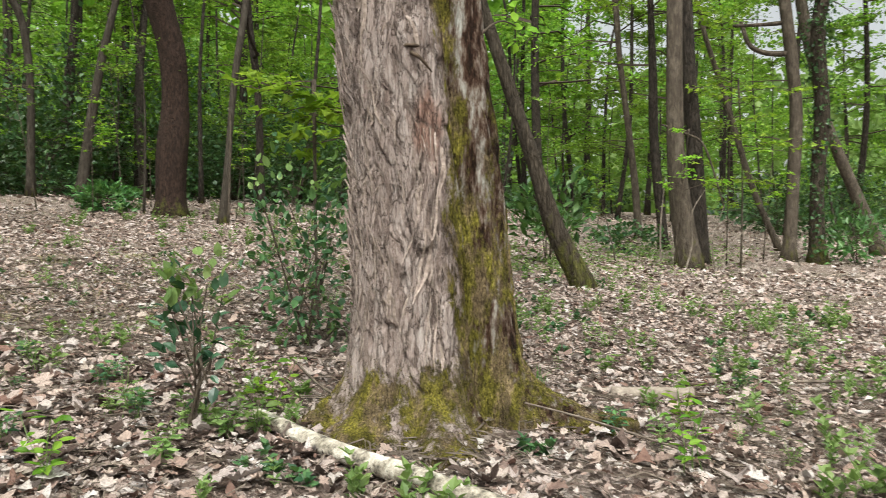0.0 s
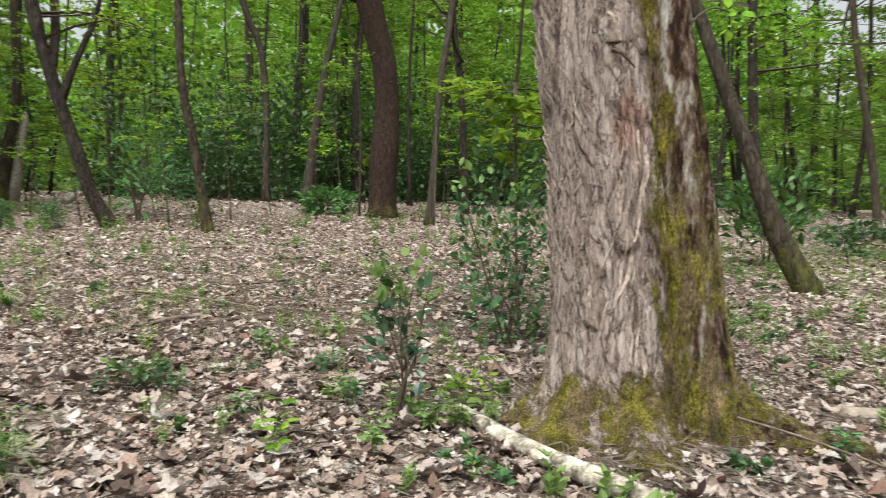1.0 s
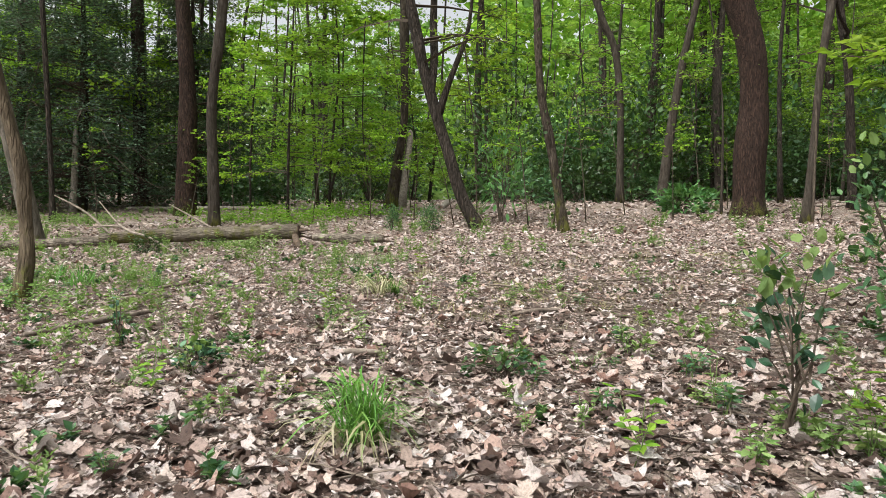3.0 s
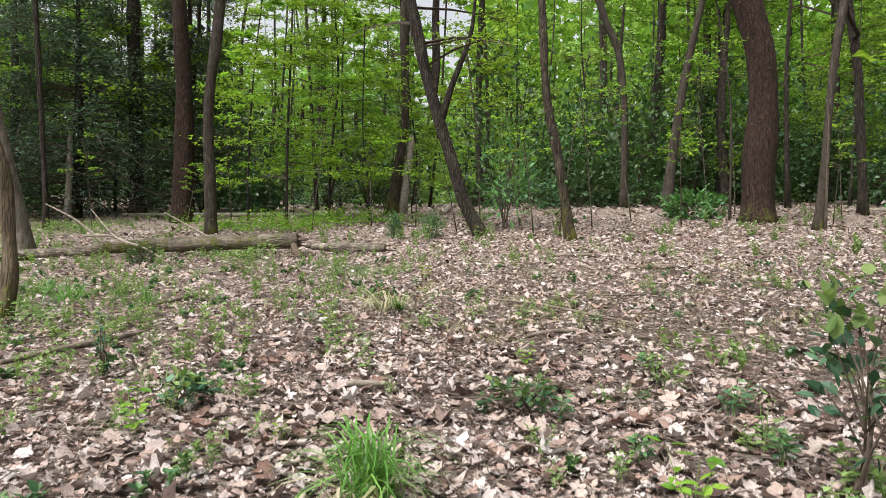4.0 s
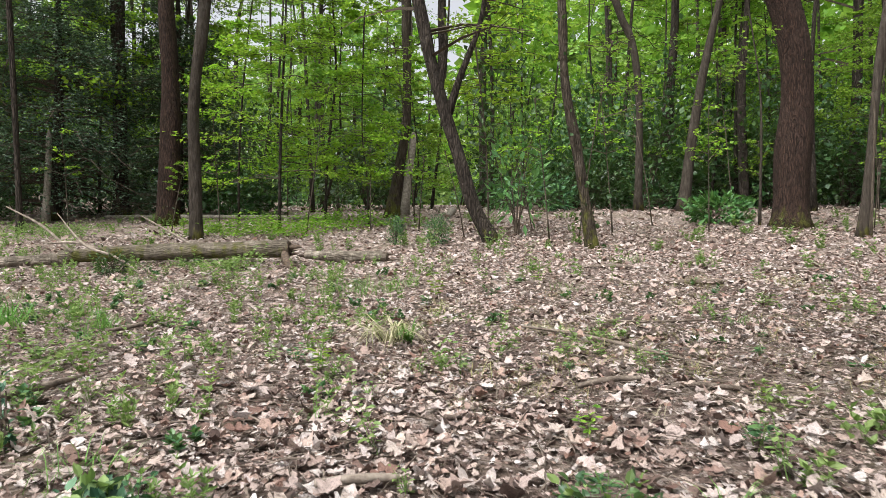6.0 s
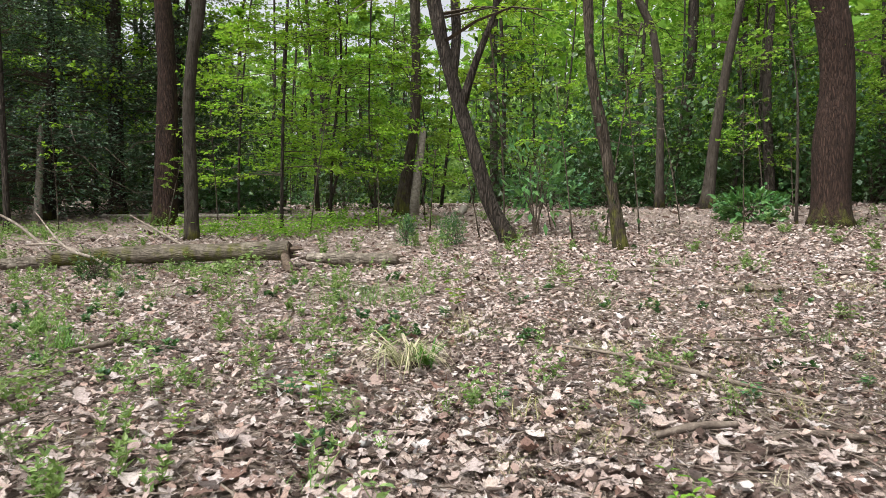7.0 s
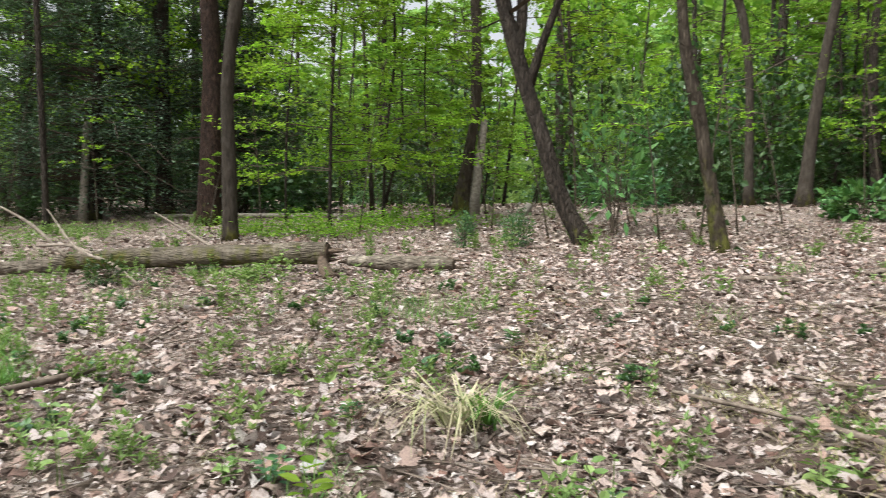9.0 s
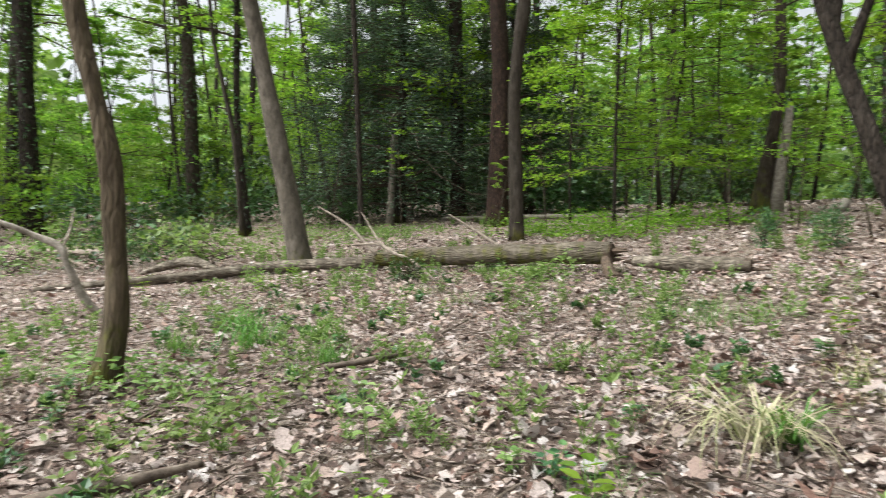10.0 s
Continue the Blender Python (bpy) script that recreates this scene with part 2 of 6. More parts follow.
    green = mixed(nt, ramp(nt, hue, [(0.47, 0.0), (0.57, 0.85)]), green, mixed(nt, ramp(nt, velvet, [(0.35, 0.0), (0.65, 1.0)]), (0.035, 0.021, 0.012), (0.27, 0.195, 0.12)))
    tuftiness = noise_tex(nt, mapped(nt, (9, 9, 5), (4, 8, 3)), 1.0, 5, 0.7)
    green = mixed(nt, 0.9, green, ramp(nt, tuftiness, [(0.36, 0.35), (0.5, 0.9), (0.64, 1.7)]), "MULTIPLY")
    cover = ramp(nt, amount, [(0.58, 0.0), (0.63, 1.0)])
    col = mixed(nt, cover, col, green)
    put(nt, bsdf, {"Base Color": col, "Roughness": 0.95, "Specular IOR Level": 0.1})
    relief = calc(nt, "ADD", calc(nt, "ADD", calc(nt, "MULTIPLY", plate, 0.35), calc(nt, "MULTIPLY", chance, 0.55)), calc(nt, "ADD", calc(nt, "MULTIPLY", chance2, 0.4), calc(nt, "MULTIPLY", plate2, 0.25)))
    relief = calc(nt, "ADD", relief, calc(nt, "ADD", calc(nt, "MULTIPLY", grainy, 1.5), calc(nt, "ADD", calc(nt, "MULTIPLY", velvet, 0.35), calc(nt, "MULTIPLY", cover, 0.3))))
    bumped(nt, bsdf, relief, 1.0, 0.022)
    return m


def birch_material():
    m, nt, bsdf, out = shader("birch bark")
    flake = noise_tex(nt, mapped(nt, (14, 14, 14)), 1.0, 6, 0.7)
    dash = noise_tex(nt, mapped(nt, (8, 60, 60)), 1.0, 3, 0.5)
    col = ramp(nt, flake, [(0.38, (0.05, 0.042, 0.03)), (0.47, (0.22, 0.19, 0.145)), (0.58, (0.42, 0.385, 0.32)), (0.72, (0.62, 0.585, 0.51))])
    col = mixed(nt, ramp(nt, dash, [(0.62, 0.0), (0.7, 0.8)]), col, (0.06, 0.05, 0.04))
    put(nt, bsdf, {"Base Color": col, "Roughness": 0.75})
    bumped(nt, bsdf, flake, 0.8, 0.02)
    return m


M_soil = soil_material()
M_litter = litter_material()
M_old = old_bark_material()
M_birch = birch_material()
M_strip = plain("peeling bark", [(0.3, (0.14, 0.103, 0.082)), (0.55, (0.28, 0.222, 0.187)), (0.75, (0.40, 0.335, 0.29))], scale=40, bump=0.8)
M_vine = plain("dead ivy stem", [(0.3, (0.10, 0.075, 0.06)), (0.7, (0.36, 0.29, 0.245))], scale=45, bump=0.6)
M_moss = plain("moss", [(0.0, (0.035, 0.026, 0.01)), (0.45, (0.085, 0.070, 0.018)), (0.8, (0.15, 0.13, 0.03)), (1.0, (0.21, 0.165, 0.08))], rough=0.95, island=True)
M_oak = bark("oak bark", (0.010, 0.007, 0.005), (0.074, 0.043, 0.031), moss=0.6, moss_top=0.55, grain=(34, 34, 5), lichen=0.12, crack=0.55)
M_grey = bark("grey bark", (0.018, 0.014, 0.010), (0.062, 0.051, 0.039), moss=0.4, moss_top=0.7, lichen=0.35, crack=0.22)
M_beech = bark("smooth blotched bark", (0.040, 0.034, 0.026), (0.125, 0.108, 0.084), moss=0.3, moss_top=0.5, grain=(16, 16, 5), lichen=0.6, crack=0.12)
M_young = bark("brown mossy bark", (0.036, 0.027, 0.017), (0.150, 0.115, 0.075), moss=0.7, moss_top=0.75, lichen=0.3, crack=0.3)
M_flaky = bark("flaking limb bark", (0.030, 0.023, 0.016), (0.19, 0.162, 0.125), moss=0.0, grain=(7, 7, 16), lichen=0.9, crack=0.3)
M_pale = bark("pale brown bark", (0.030, 0.023, 0.017), (0.115, 0.092, 0.068), moss=0.45, moss_top=0.9, lichen=0.5, crack=0.3)
M_brown = bark("brown bark", (0.012, 0.009, 0.007), (0.068, 0.054, 0.041), moss=0.3, moss_top=0.8)
M_mossy = bark("mossy bark", (0.016, 0.012, 0.008), (0.080, 0.063, 0.045), moss=0.75, moss_top=1.2, crack=0.45)
M_snag = plain("bare grey wood", [(0.3, (0.10, 0.085, 0.068)), (0.7, (0.31, 0.275, 0.23))], scale=18, bump=0.6)
M_dead = plain("weathered wood", [(0.3, (0.09, 0.07, 0.055)), (0.55, (0.21, 0.175, 0.14)), (0.75, (0.34, 0.30, 0.25))], scale=16, bump=0.7)
M_stick = plain("dead brown wood", [(0.3, (0.045, 0.034, 0.026)), (0.55, (0.12, 0.095, 0.074)), (0.75, (0.21, 0.178, 0.145))], scale=22, bump=0.7)
M_log = bark("fallen log bark", (0.040, 0.032, 0.023), (0.165, 0.140, 0.105), moss=0.2, moss_top=0.4, grain=(6, 30, 30), lichen=0.5, crack=0.3)
M_rot = plain("rotten heartwood", [(0.3, (0.025, 0.018, 0.013)), (0.7, (0.115, 0.082, 0.056))], scale=30, bump=0.9)
M_twig = plain("twigs", [(0.3, (0.025, 0.018, 0.013)), (0.7, (0.09, 0.07, 0.05))], scale=25)
M_fresh = foliage("fresh spring leaves", (0.125, 0.255, 0.016), (0.195, 0.355, 0.026), (0.30, 0.45, 0.045), 0.54)
M_wood = foliage("woodland leaves", (0.066, 0.145, 0.014), (0.130, 0.245, 0.022), (0.23, 0.35, 0.045), 0.5)
# Haze of distance is put into this leaf colour: paler, less saturated green.
M_far_haze = foliage("far leaves paled by haze", (0.105, 0.195, 0.045), (0.175, 0.30, 0.075), (0.27, 0.40, 0.13), 0.5)
M_deep = foliage("evergreen leaves", (0.014, 0.035, 0.012), (0.030, 0.068, 0.022), (0.060, 0.11, 0.035), 0.18, 0.35)
M_yew = foliage("yew needles", (0.016, 0.034, 0.021), (0.036, 0.066, 0.038), (0.095, 0.14, 0.082), 0.15, 0.36)
M_laurel = foliage("laurel leaves", (0.028, 0.076, 0.022), (0.05, 0.125, 0.034), (0.11, 0.205, 0.066), 0.25, 0.32)
M_herb = foliage("herb leaves", (0.082, 0.138, 0.040), (0.135, 0.205, 0.060), (0.22, 0.295, 0.105), 0.4)
M_shine = foliage("glossy holly leaves", (0.011, 0.032, 0.017), (0.028, 0.068, 0.036), (0.085, 0.15, 0.085), 0.15, 0.25)
M_rowan = foliage("long sapling leaves", (0.045, 0.108, 0.034), (0.078, 0.168, 0.052), (0.15, 0.26, 0.09), 0.4)
M_holly = foliage("young holly leaves", (0.020, 0.056, 0.026), (0.043, 0.100, 0.042), (0.09, 0.17, 0.058), 0.25, 0.35)
M_grass = foliage("grass blades", (0.05, 0.125, 0.025), (0.085, 0.195, 0.035), (0.15, 0.27, 0.06), 0.35)
M_sere = foliage("sere olive grass", (0.18, 0.155, 0.07), (0.27, 0.235, 0.12), (0.21, 0.235, 0.085), 0.3)
M_straw = foliage("dry grass blades", (0.25, 0.215, 0.135), (0.38, 0.335, 0.23), (0.21, 0.23, 0.095), 0.25)
M_stone = plain("pale flint", [(0.3, (0.17, 0.165, 0.155)), (0.7, (0.40, 0.39, 0.37))], scale=14)


# ---- mesh helpers ----
rng = np.random.default_rng(7)


def mesh_of(name, verts, faces, smooth=False):
    me = bpy.data.meshes.new(name)
    me.from_pydata(verts if isinstance(verts, list) else verts.tolist(), [], faces if isinstance(faces, list) else faces.tolist())
    if smooth:
        me.shade_smooth()
    return me


def part(name, me, material, parent=None, label=""):
    me.materials.clear()
    me.materials.append(material)
    ob = new(name, me)
    if parent is not None:
        ob.parent = parent
    return tagged(ob, label)


def thing(name, at, label, category, group="", kind=""):
    ob = new(name)
    ob.empty_display_size = 0.1
    ob.location = at
    return tagged(ob, label, category, group, kind)


def softplus(v):
    return np.log1p(np.exp(np.clip(v, -30, 30))) + np.maximum(v - 30, 0)


def ground_z(x, y):
    """Height of the woodland floor: a gentle rise to the back and the far left, with small humps."""
    x, y = np.asarray(x, float), np.asarray(y, float)
    yy = np.clip(y, -30, 45)
    z = 0.03 + 0.0717 * yy + 0.05 * softplus(yy - 6.5) - 0.055 * softplus(yy - 19) + 0.04 * softplus(np.minimum(-x, 45) - 10)
    hump = 0.014 * np.sin(2.3 * x + 1.1 * y) + 0.012 * np.sin(1.7 * y - 2.9 * x + 1) + 0.010 * np.sin(4.1 * x + 0.4) * np.sin(3.7 * y)
    return z + hump


def tube(points, radii, sides=8, lump=0.0, seed=0, cap=True):
    """A tapered round branch along a line of points."""
    p = np.asarray(points, float)
    r = np.asarray(radii, float)
    d = np.gradient(p, axis=0)
    d /= np.linalg.norm(d, axis=1)[:, None] + 1e-9
    main = d.mean(0)
    ref = np.eye(3)[int(np.argmin(np.abs(main)))]
    u = np.cross(d, ref)
    u /= np.linalg.norm(u, axis=1)[:, None] + 1e-9
    v = np.cross(d, u)
    a = np.linspace(0, 2 * np.pi, sides, endpoint=False)
    rr = r[:, None] * np.ones(sides)
    if lump:
        g = np.random.default_rng(seed)
        ph = g.uniform(0, 6.28, 5)
        s = np.arange(len(p))[:, None] * 0.55
        rr = rr * (1 + lump * (np.sin(2 * a + ph[0] + 0.5 * s) + 0.7 * np.sin(3 * a + ph[1] - 0.4 * s) + 0.5 * np.sin(5 * a + ph[2] + 0.23 * s) + 0.6 * np.sin(1.3 * s + ph[3])))
    verts = p[:, None] + rr[..., None] * (np.cos(a)[:, None] * u[:, None] + np.sin(a)[:, None] * v[:, None])
    n = len(p)
    i, j = np.meshgrid(np.arange(n - 1), np.arange(sides), indexing="ij")
    k = (j + 1) % sides
    faces = np.stack([i * sides + j, i * sides + k, (i + 1) * sides + k, (i + 1) * sides + j], -1).reshape(-1, 4).tolist()
    if cap:
        faces += [list(range(sides))[::-1], [(n - 1) * sides + q for q in range(sides)]]
    return verts.reshape(-1, 3), faces


def joined(pieces):
    vs, fs, off = [], [], 0
    for v, f in pieces:
        vs.append(v)
        fs += [[q + off for q in one] for one in f]
        off += len(v)
    return np.concatenate(vs), fs


def spline(ctrl, n):
    """Catmull-Rom through control rows of any width."""
    c = np.asarray(ctrl, float)
    c = np.vstack([2 * c[0] - c[1], c, 2 * c[-1] - c[-2]])
    out = []
    for t in np.linspace(0, len(c) - 3 - 1e-6, n):
        i, f = int(t), t - int(t)
        a, b, d, e = c[i:i + 4]
        out.append(0.5 * (2 * b + (d - a) * f + (2 * a - 5 * b + 4 * d - e) * f * f + (3 * b - a - 3 * d + e) * f ** 3))
    return np.array(out)


def unit(v):
    return v / (np.linalg.norm(v, axis=-1, keepdims=True) + 1e-9)


# Leaf outlines: u along the leaf from stalk to tip, v across, w bend; with faces.
OAKLEAF = (np.array([(0, 0, 0), (0.20, -0.27, 0.05), (0.33, -0.20, 0), (0.50, -0.40, 0.06), (0.65, -0.22, 0), (0.80, -0.29, 0.04), (1, 0, -0.05),
                     (0.80, 0.29, 0.04), (0.65, 0.22, 0), (0.50, 0.40, 0.06), (0.33, 0.20, 0), (0.20, 0.27, 0.05), (0.47, 0, 0)]), [(q, (q + 1) % 12, 12) for q in range(12)])
CHIP = (np.array([(0, 0.04, 0), (0.24, -0.36, 0.06), (0.68, -0.30, 0.0), (1, 0.05, -0.05), (0.66, 0.36, 0.06), (0.30, 0.22, 0.0)]), [(0, 1, 2, 3), (0, 3, 4, 5)])
PALMATE = (np.array([(0, 0, 0), (0.12, -0.52, 0.06), (0.52, -0.26, 0.02), (1, 0, -0.08), (0.52, 0.26, 0.02), (0.12, 0.52, 0.06)]), [(0, 1, 2, 3), (0, 3, 4, 5)])
KITE = (np.array([(0, 0, 0), (0.45, -0.5, 0.08), (1, 0, -0.06), (0.45, 0.5, 0.08)]), [(0, 1, 2, 3)])
BLADE6 = (np.array([(0, 0, 0), (0.3, -0.42, 0.07), (0.68, -0.36, 0.05), (1, 0, -0.1), (0.68, 0.36, 0.05), (0.3, 0.42, 0.07), (0.5, 0, 0.0)]),
          [(0, 1, 6), (1, 2, 6), (2, 3, 6), (3, 4, 6), (4, 5, 6), (5, 0, 6)])
LOBED = (np.array([(0, 0, 0), (0.13, -0.26, 0.01), (0.25, -0.28, 0), (0.32, -0.19, 0), (0.43, -0.40, 0.01), (0.54, -0.42, 0), (0.62, -0.21, 0), (0.76, -0.30, 0.01), (0.86, -0.12, 0), (1.0, 0.0, 0),
                   (0.86, 0.12, 0), (0.76, 0.30, 0.01), (0.62, 0.21, 0), (0.54, 0.42, 0), (0.43, 0.40, 0.01), (0.32, 0.19, 0), (0.25, 0.28, 0), (0.13, 0.26, 0.01), (0.5, 0, -0.07)]),
         [(q, (q + 1) % 18, 18) for q in range(18)])


def scatter(shape, pos, along, normal, length, width=1.0, crumple=0.0, curl=0.0):
    """One leaf of that outline at every position."""
    tv, tf = shape
    pos, along = np.asarray(pos, float), unit(np.asarray(along, float))
    side = unit(np.cross(normal, along))
    nrm = np.cross(along, side)
    n, m = len(pos), len(tv)
    length = np.broadcast_to(np.asarray(length, float), (n,))
    u = tv[None, :, 0] * np.ones((n, 1))
    v = tv[None, :, 1] * width * np.ones((n, 1))
    w = tv[None, :, 2] * np.ones((n, 1))
    if curl:
        w = w + curl * rng.normal(0.4, 1, (n, 1)) * v ** 2 + curl * rng.normal(0.2, 1, (n, 1)) * (u - 0.5) ** 2
    if crumple:
        w = w + rng.normal(0, crumple, (n, m))
    verts = pos[:, None] + length[:, None, None] * (u[..., None] * along[:, None] + v[..., None] * side[:, None] + w[..., None] * nrm[:, None])
    off = (np.arange(n) * m)[:, None, None]
    faces = (np.asarray(tf)[None] + off).reshape(-1, len(tf[0]))
    return verts.reshape(-1, 3), faces


def cloud(pieces):
    """Joins leaf arrays with equal face sizes."""
    vs, fs, off = [], [], 0
    for v, f in pieces:
        vs.append(v)
        fs.append(f + off)
        off += len(v)
    return np.concatenate(vs), np.concatenate(fs)


def spray_crown(g, stem, z_from, reach, count, per, size, rise=0.25, droop=0.3, flat=0.35, top_reach=0.4, twigs=4, wide=0.9, tilt=0.45, shape=KITE):
    """Branches set round a stem (rows x, y, z, r), each a loose flat spray of leaves. Gives branch and leaf geometry."""
    stem = np.asarray(stem, float)
    ztop = stem[-1, 2]
    wood, pos, along, nrm = [], [], [], []
    for q in range(count):
        f = g.uniform(0, 1) ** 0.9
        z = z_from + f * (ztop - z_from)
        base = np.array([np.interp(z, stem[:, 2], stem[:, k]) for k in range(4)])
        far = reach * (1 - (1 - top_reach) * f) * g.uniform(0.55, 1.1)
        yaw = q * 2.4 + g.uniform(-0.5, 0.5)
        out = np.array([math.cos(yaw), math.sin(yaw), 0])
        s = np.linspace(0, 1, 4)
        line = base[:3] + far * s[:, None] * out + np.array([0, 0, 1]) * (far * (rise * s - droop * s ** 2))[:, None]
        line[1:-1] += g.normal(0, 0.04 * far, (2, 3))
        wood.append(tube(line, np.linspace(max(0.008, min(0.35 * base[3], 0.022 * far)), 0.004, 4), 3, cap=False))
        side = np.array([-out[1], out[0], 0])
        for w in range(twigs):
            s0 = g.uniform(0.25, 0.95)
            start = line[0] + (line[-1] - line[0]) * s0 + np.array([0, 0, far * (rise * s0 - droop * s0 ** 2 - (rise - droop) * s0)])
            way = unit(out * g.uniform(0.2, 1) + side * g.uniform(-1, 1) + np.array([0, 0, g.uniform(-0.15, 0.25)]))
            tl = far * g.uniform(0.25, 0.5)
            wood.append(tube(np.array([start, start + tl * way]), [0.006, 0.002], 3, cap=False))
            k = max(2, per // twigs)
            c = g.uniform(0.1, 1.05, k)
            p = start + np.outer(c, way) * tl + g.normal(0, 1, (k, 3)) * np.array([0.09, 0.09, 0.09 * flat]) * far
            pos.append(p)
            a = way + g.normal(0, 0.8, (k, 3)) * (1, 1, 0.35)
            a[:, 2] -= 0.25
            along.append(a)
            nrm.append(np.array([0, 0, 1]) + g.normal(0, tilt, (k, 3)))
    pos, along, nrm = (np.concatenate(some) for some in (pos, along, nrm))
    leaf = scatter(shape, pos, along, nrm, size * g.uniform(0.55, 1.25, len(pos)), wide)
    return joined(wood), leaf


def trunk_rows(ctrl, base, total, step=0.22):
    """Control rows (x, y, z, r) in the world, carried on upwards to a total height, relative to the base."""
    c = np.asarray(ctrl, float).copy()
    c[:, :3] -= base
    way = c[-1, :3] - c[-2, :3]
    way = way / max(way[2], 0.2)
    g = np.random.default_rng(int(abs(base[0] * 100)))
    z, r = c[-1, 2], c[-1, 3]
    ext = []
    while c[-1, 2] + sum(e for e in ext) < total - 0.1:
        ext.append(min(2.0, total - c[-1, 2] - sum(ext)))
    rows, cur = [c], c[-1].copy()
    for e in ext:
        way = unit(way * (0.8, 0.8, 1) + g.normal(0, 0.06, 3) * (1, 1, 0))
        cur = cur + np.append(way * e, 0)
        cur[3] = max(0.02, r * (1 - 0.85 * (cur[2] - z) / max(total - z, 0.1)))
        rows.append(cur[None].copy())
    return spline(np.vstack(rows), max(8, int(total / step)))


def tree(ctrl, total, material, label, name="tree", sides=14, flare=0.5, crown=None, leaves=None, group="", seed=1, limbs=0, sink=0.08, category="tree", arms=(), ivy=0, step=0.22, lump=0.035):
    """A standing tree: trunk with root flare and lumps, limbs, and a crown of leaf sprays."""
    x, y = ctrl[0][0], ctrl[0][1]
    base = np.array([x, y, float(ground_z(x, y))])
    rows = trunk_rows(ctrl, base, total, step)
    rows[0, 2] = -sink
    h = np.maximum(rows[:, 2], 0)
    rows[:, 3] *= 0.9 + flare * np.exp(-h / 0.16)
    top = thing(name, base, label, category, group)
    v, f = tube(rows[:, :3], rows[:, 3], sides, lump, seed)
    trunk = part("trunk", mesh_of("trunk", v, f, True), material, top)
    g = np.random.default_rng(seed)
    for arm in arms:
        line = spline(np.asarray(arm, float) - (*base, 0), 14)
        part("limb", mesh_of("limb", *tube(line[:, :3], line[:, 3], 9, 0.04, seed), True), material, trunk)
    for q in range(limbs):
        i = int(len(rows) * g.uniform(0.3, 0.85))
        yaw, far = g.uniform(0, 6.28), g.uniform(1.2, 2.8)
        s = np.linspace(0, 1, 8)
        line = rows[i, :3] + s[:, None] * np.array([math.cos(yaw), math.sin(yaw), 0.55]) * far
        line[1:] += np.cumsum(g.normal(0, 0.09, (7, 3)), 0)
        part("limb", mesh_of("limb", *tube(line, np.linspace(rows[i, 3] * 0.5, 0.008, 8), 7), True), material, trunk)
    if ivy:
        k = g.integers(1, int(0.75 * len(rows)), ivy)
        a = g.uniform(0, 6.283, ivy)
        out = np.stack([np.cos(a), np.sin(a), 0 * a], -1)
        p = rows[k, :3] + out * (rows[k, 3] * 1.05 + np.abs(g.normal(0, 0.05, ivy)))[:, None] + g.normal(0, 0.08, (ivy, 3))
        part("ivy", mesh_of("ivy", *scatter(KITE, p, out * 0.6 + g.normal(0, 0.5, (ivy, 3)) - (0, 0, 0.6), out + g.normal(0, 0.4, (ivy, 3)), g.uniform(0.05, 0.10, ivy), 0.95)), M_deep, trunk, "dark green ivy on the bark")
    if crown:
        wood, leaf = spray_crown(g, rows, **crown)
        tagged(part("twig_spray", mesh_of("twig_spray", *wood), M_twig, top), kind="stuff")
        part("crown", mesh_of("crown", *leaf), leaves, top)
    return top


def bush(name, at, radius, n, size, leaves, label, category="shrub", stems=6, seed=3, shape=KITE, clumps=26, wide=0.85, group="", lift=0.5, droop=0.0, tips=None):
    """A shrub: stems from the foot that carry clumps of leaves."""
    g = np.random.default_rng(seed)
    x, y = at
    top = thing(name, (x, y, float(ground_z(x, y))), label, category, group)
    rx, ry, rz = radius
    c = unit(g.normal(0, 1, (clumps, 3))) * g.uniform(0.35, 0.95, (clumps, 1)) ** 0.6
    c[:, 2] = c[:, 2] * 0.5 + lift
    c = c * (rx, ry, rz * 1.0)
    c[:, 2] = np.maximum(c[:, 2], 0.06 * rz)
    wood = []
    for q in range(stems):
        end = c[q % clumps]
        mid = end * (0.35, 0.35, 0.5) + g.normal(0, 0.03, 3)
        foot = np.array([g.normal(0, 0.03), g.normal(0, 0.03), -0.03])
        wood.append(tube(spline([foot, mid, end], 7), np.linspace(0.004 + 0.007 * rz, 0.003, 7), 5, cap=False))
    for q in range(clumps):
        a = c[g.integers(0, stems)] * g.uniform(0.4, 0.8)
        wood.append(tube(np.array([a, (a + c[q]) / 2 + (0, 0, 0.02), c[q]]), [0.006, 0.004, 0.002], 3, cap=False))
    pick = g.integers(0, clumps, n)
    pos = c[pick] + g.normal(0, 1, (n, 3)) * np.array([rx, ry, rz * 0.7]) * 0.19
    pos[:, 2] = np.maximum(pos[:, 2], 0.02)
    outw = unit(pos - np.array([0, 0, 0.3 * rz]))
    along = outw + g.normal(0, 0.6, (n, 3)) - np.array([0, 0, droop])
    nrm = np.array([0, 0, 0.9]) + 0.5 * outw + g.normal(0, 0.4, (n, 3))
    tagged(part("twig_spray", mesh_of("twig_spray", *joined(wood)), M_twig, top), kind="stuff")
    young = (pos[:, 2] > 0.72 * pos[:, 2].max()) & (g.uniform(0, 1, n) < 0.75) if tips else np.zeros(n, bool)
    for nm, some, mat in (("foliage", ~young, leaves), ("new_leaves", young, tips)):
        if some.any():
            part(nm, mesh_of(nm, *scatter(shape, pos[some], along[some], nrm[some], size * g.uniform(0.6, 1.25, some.sum()), wide, curl=0.25)), mat, top)
    return top


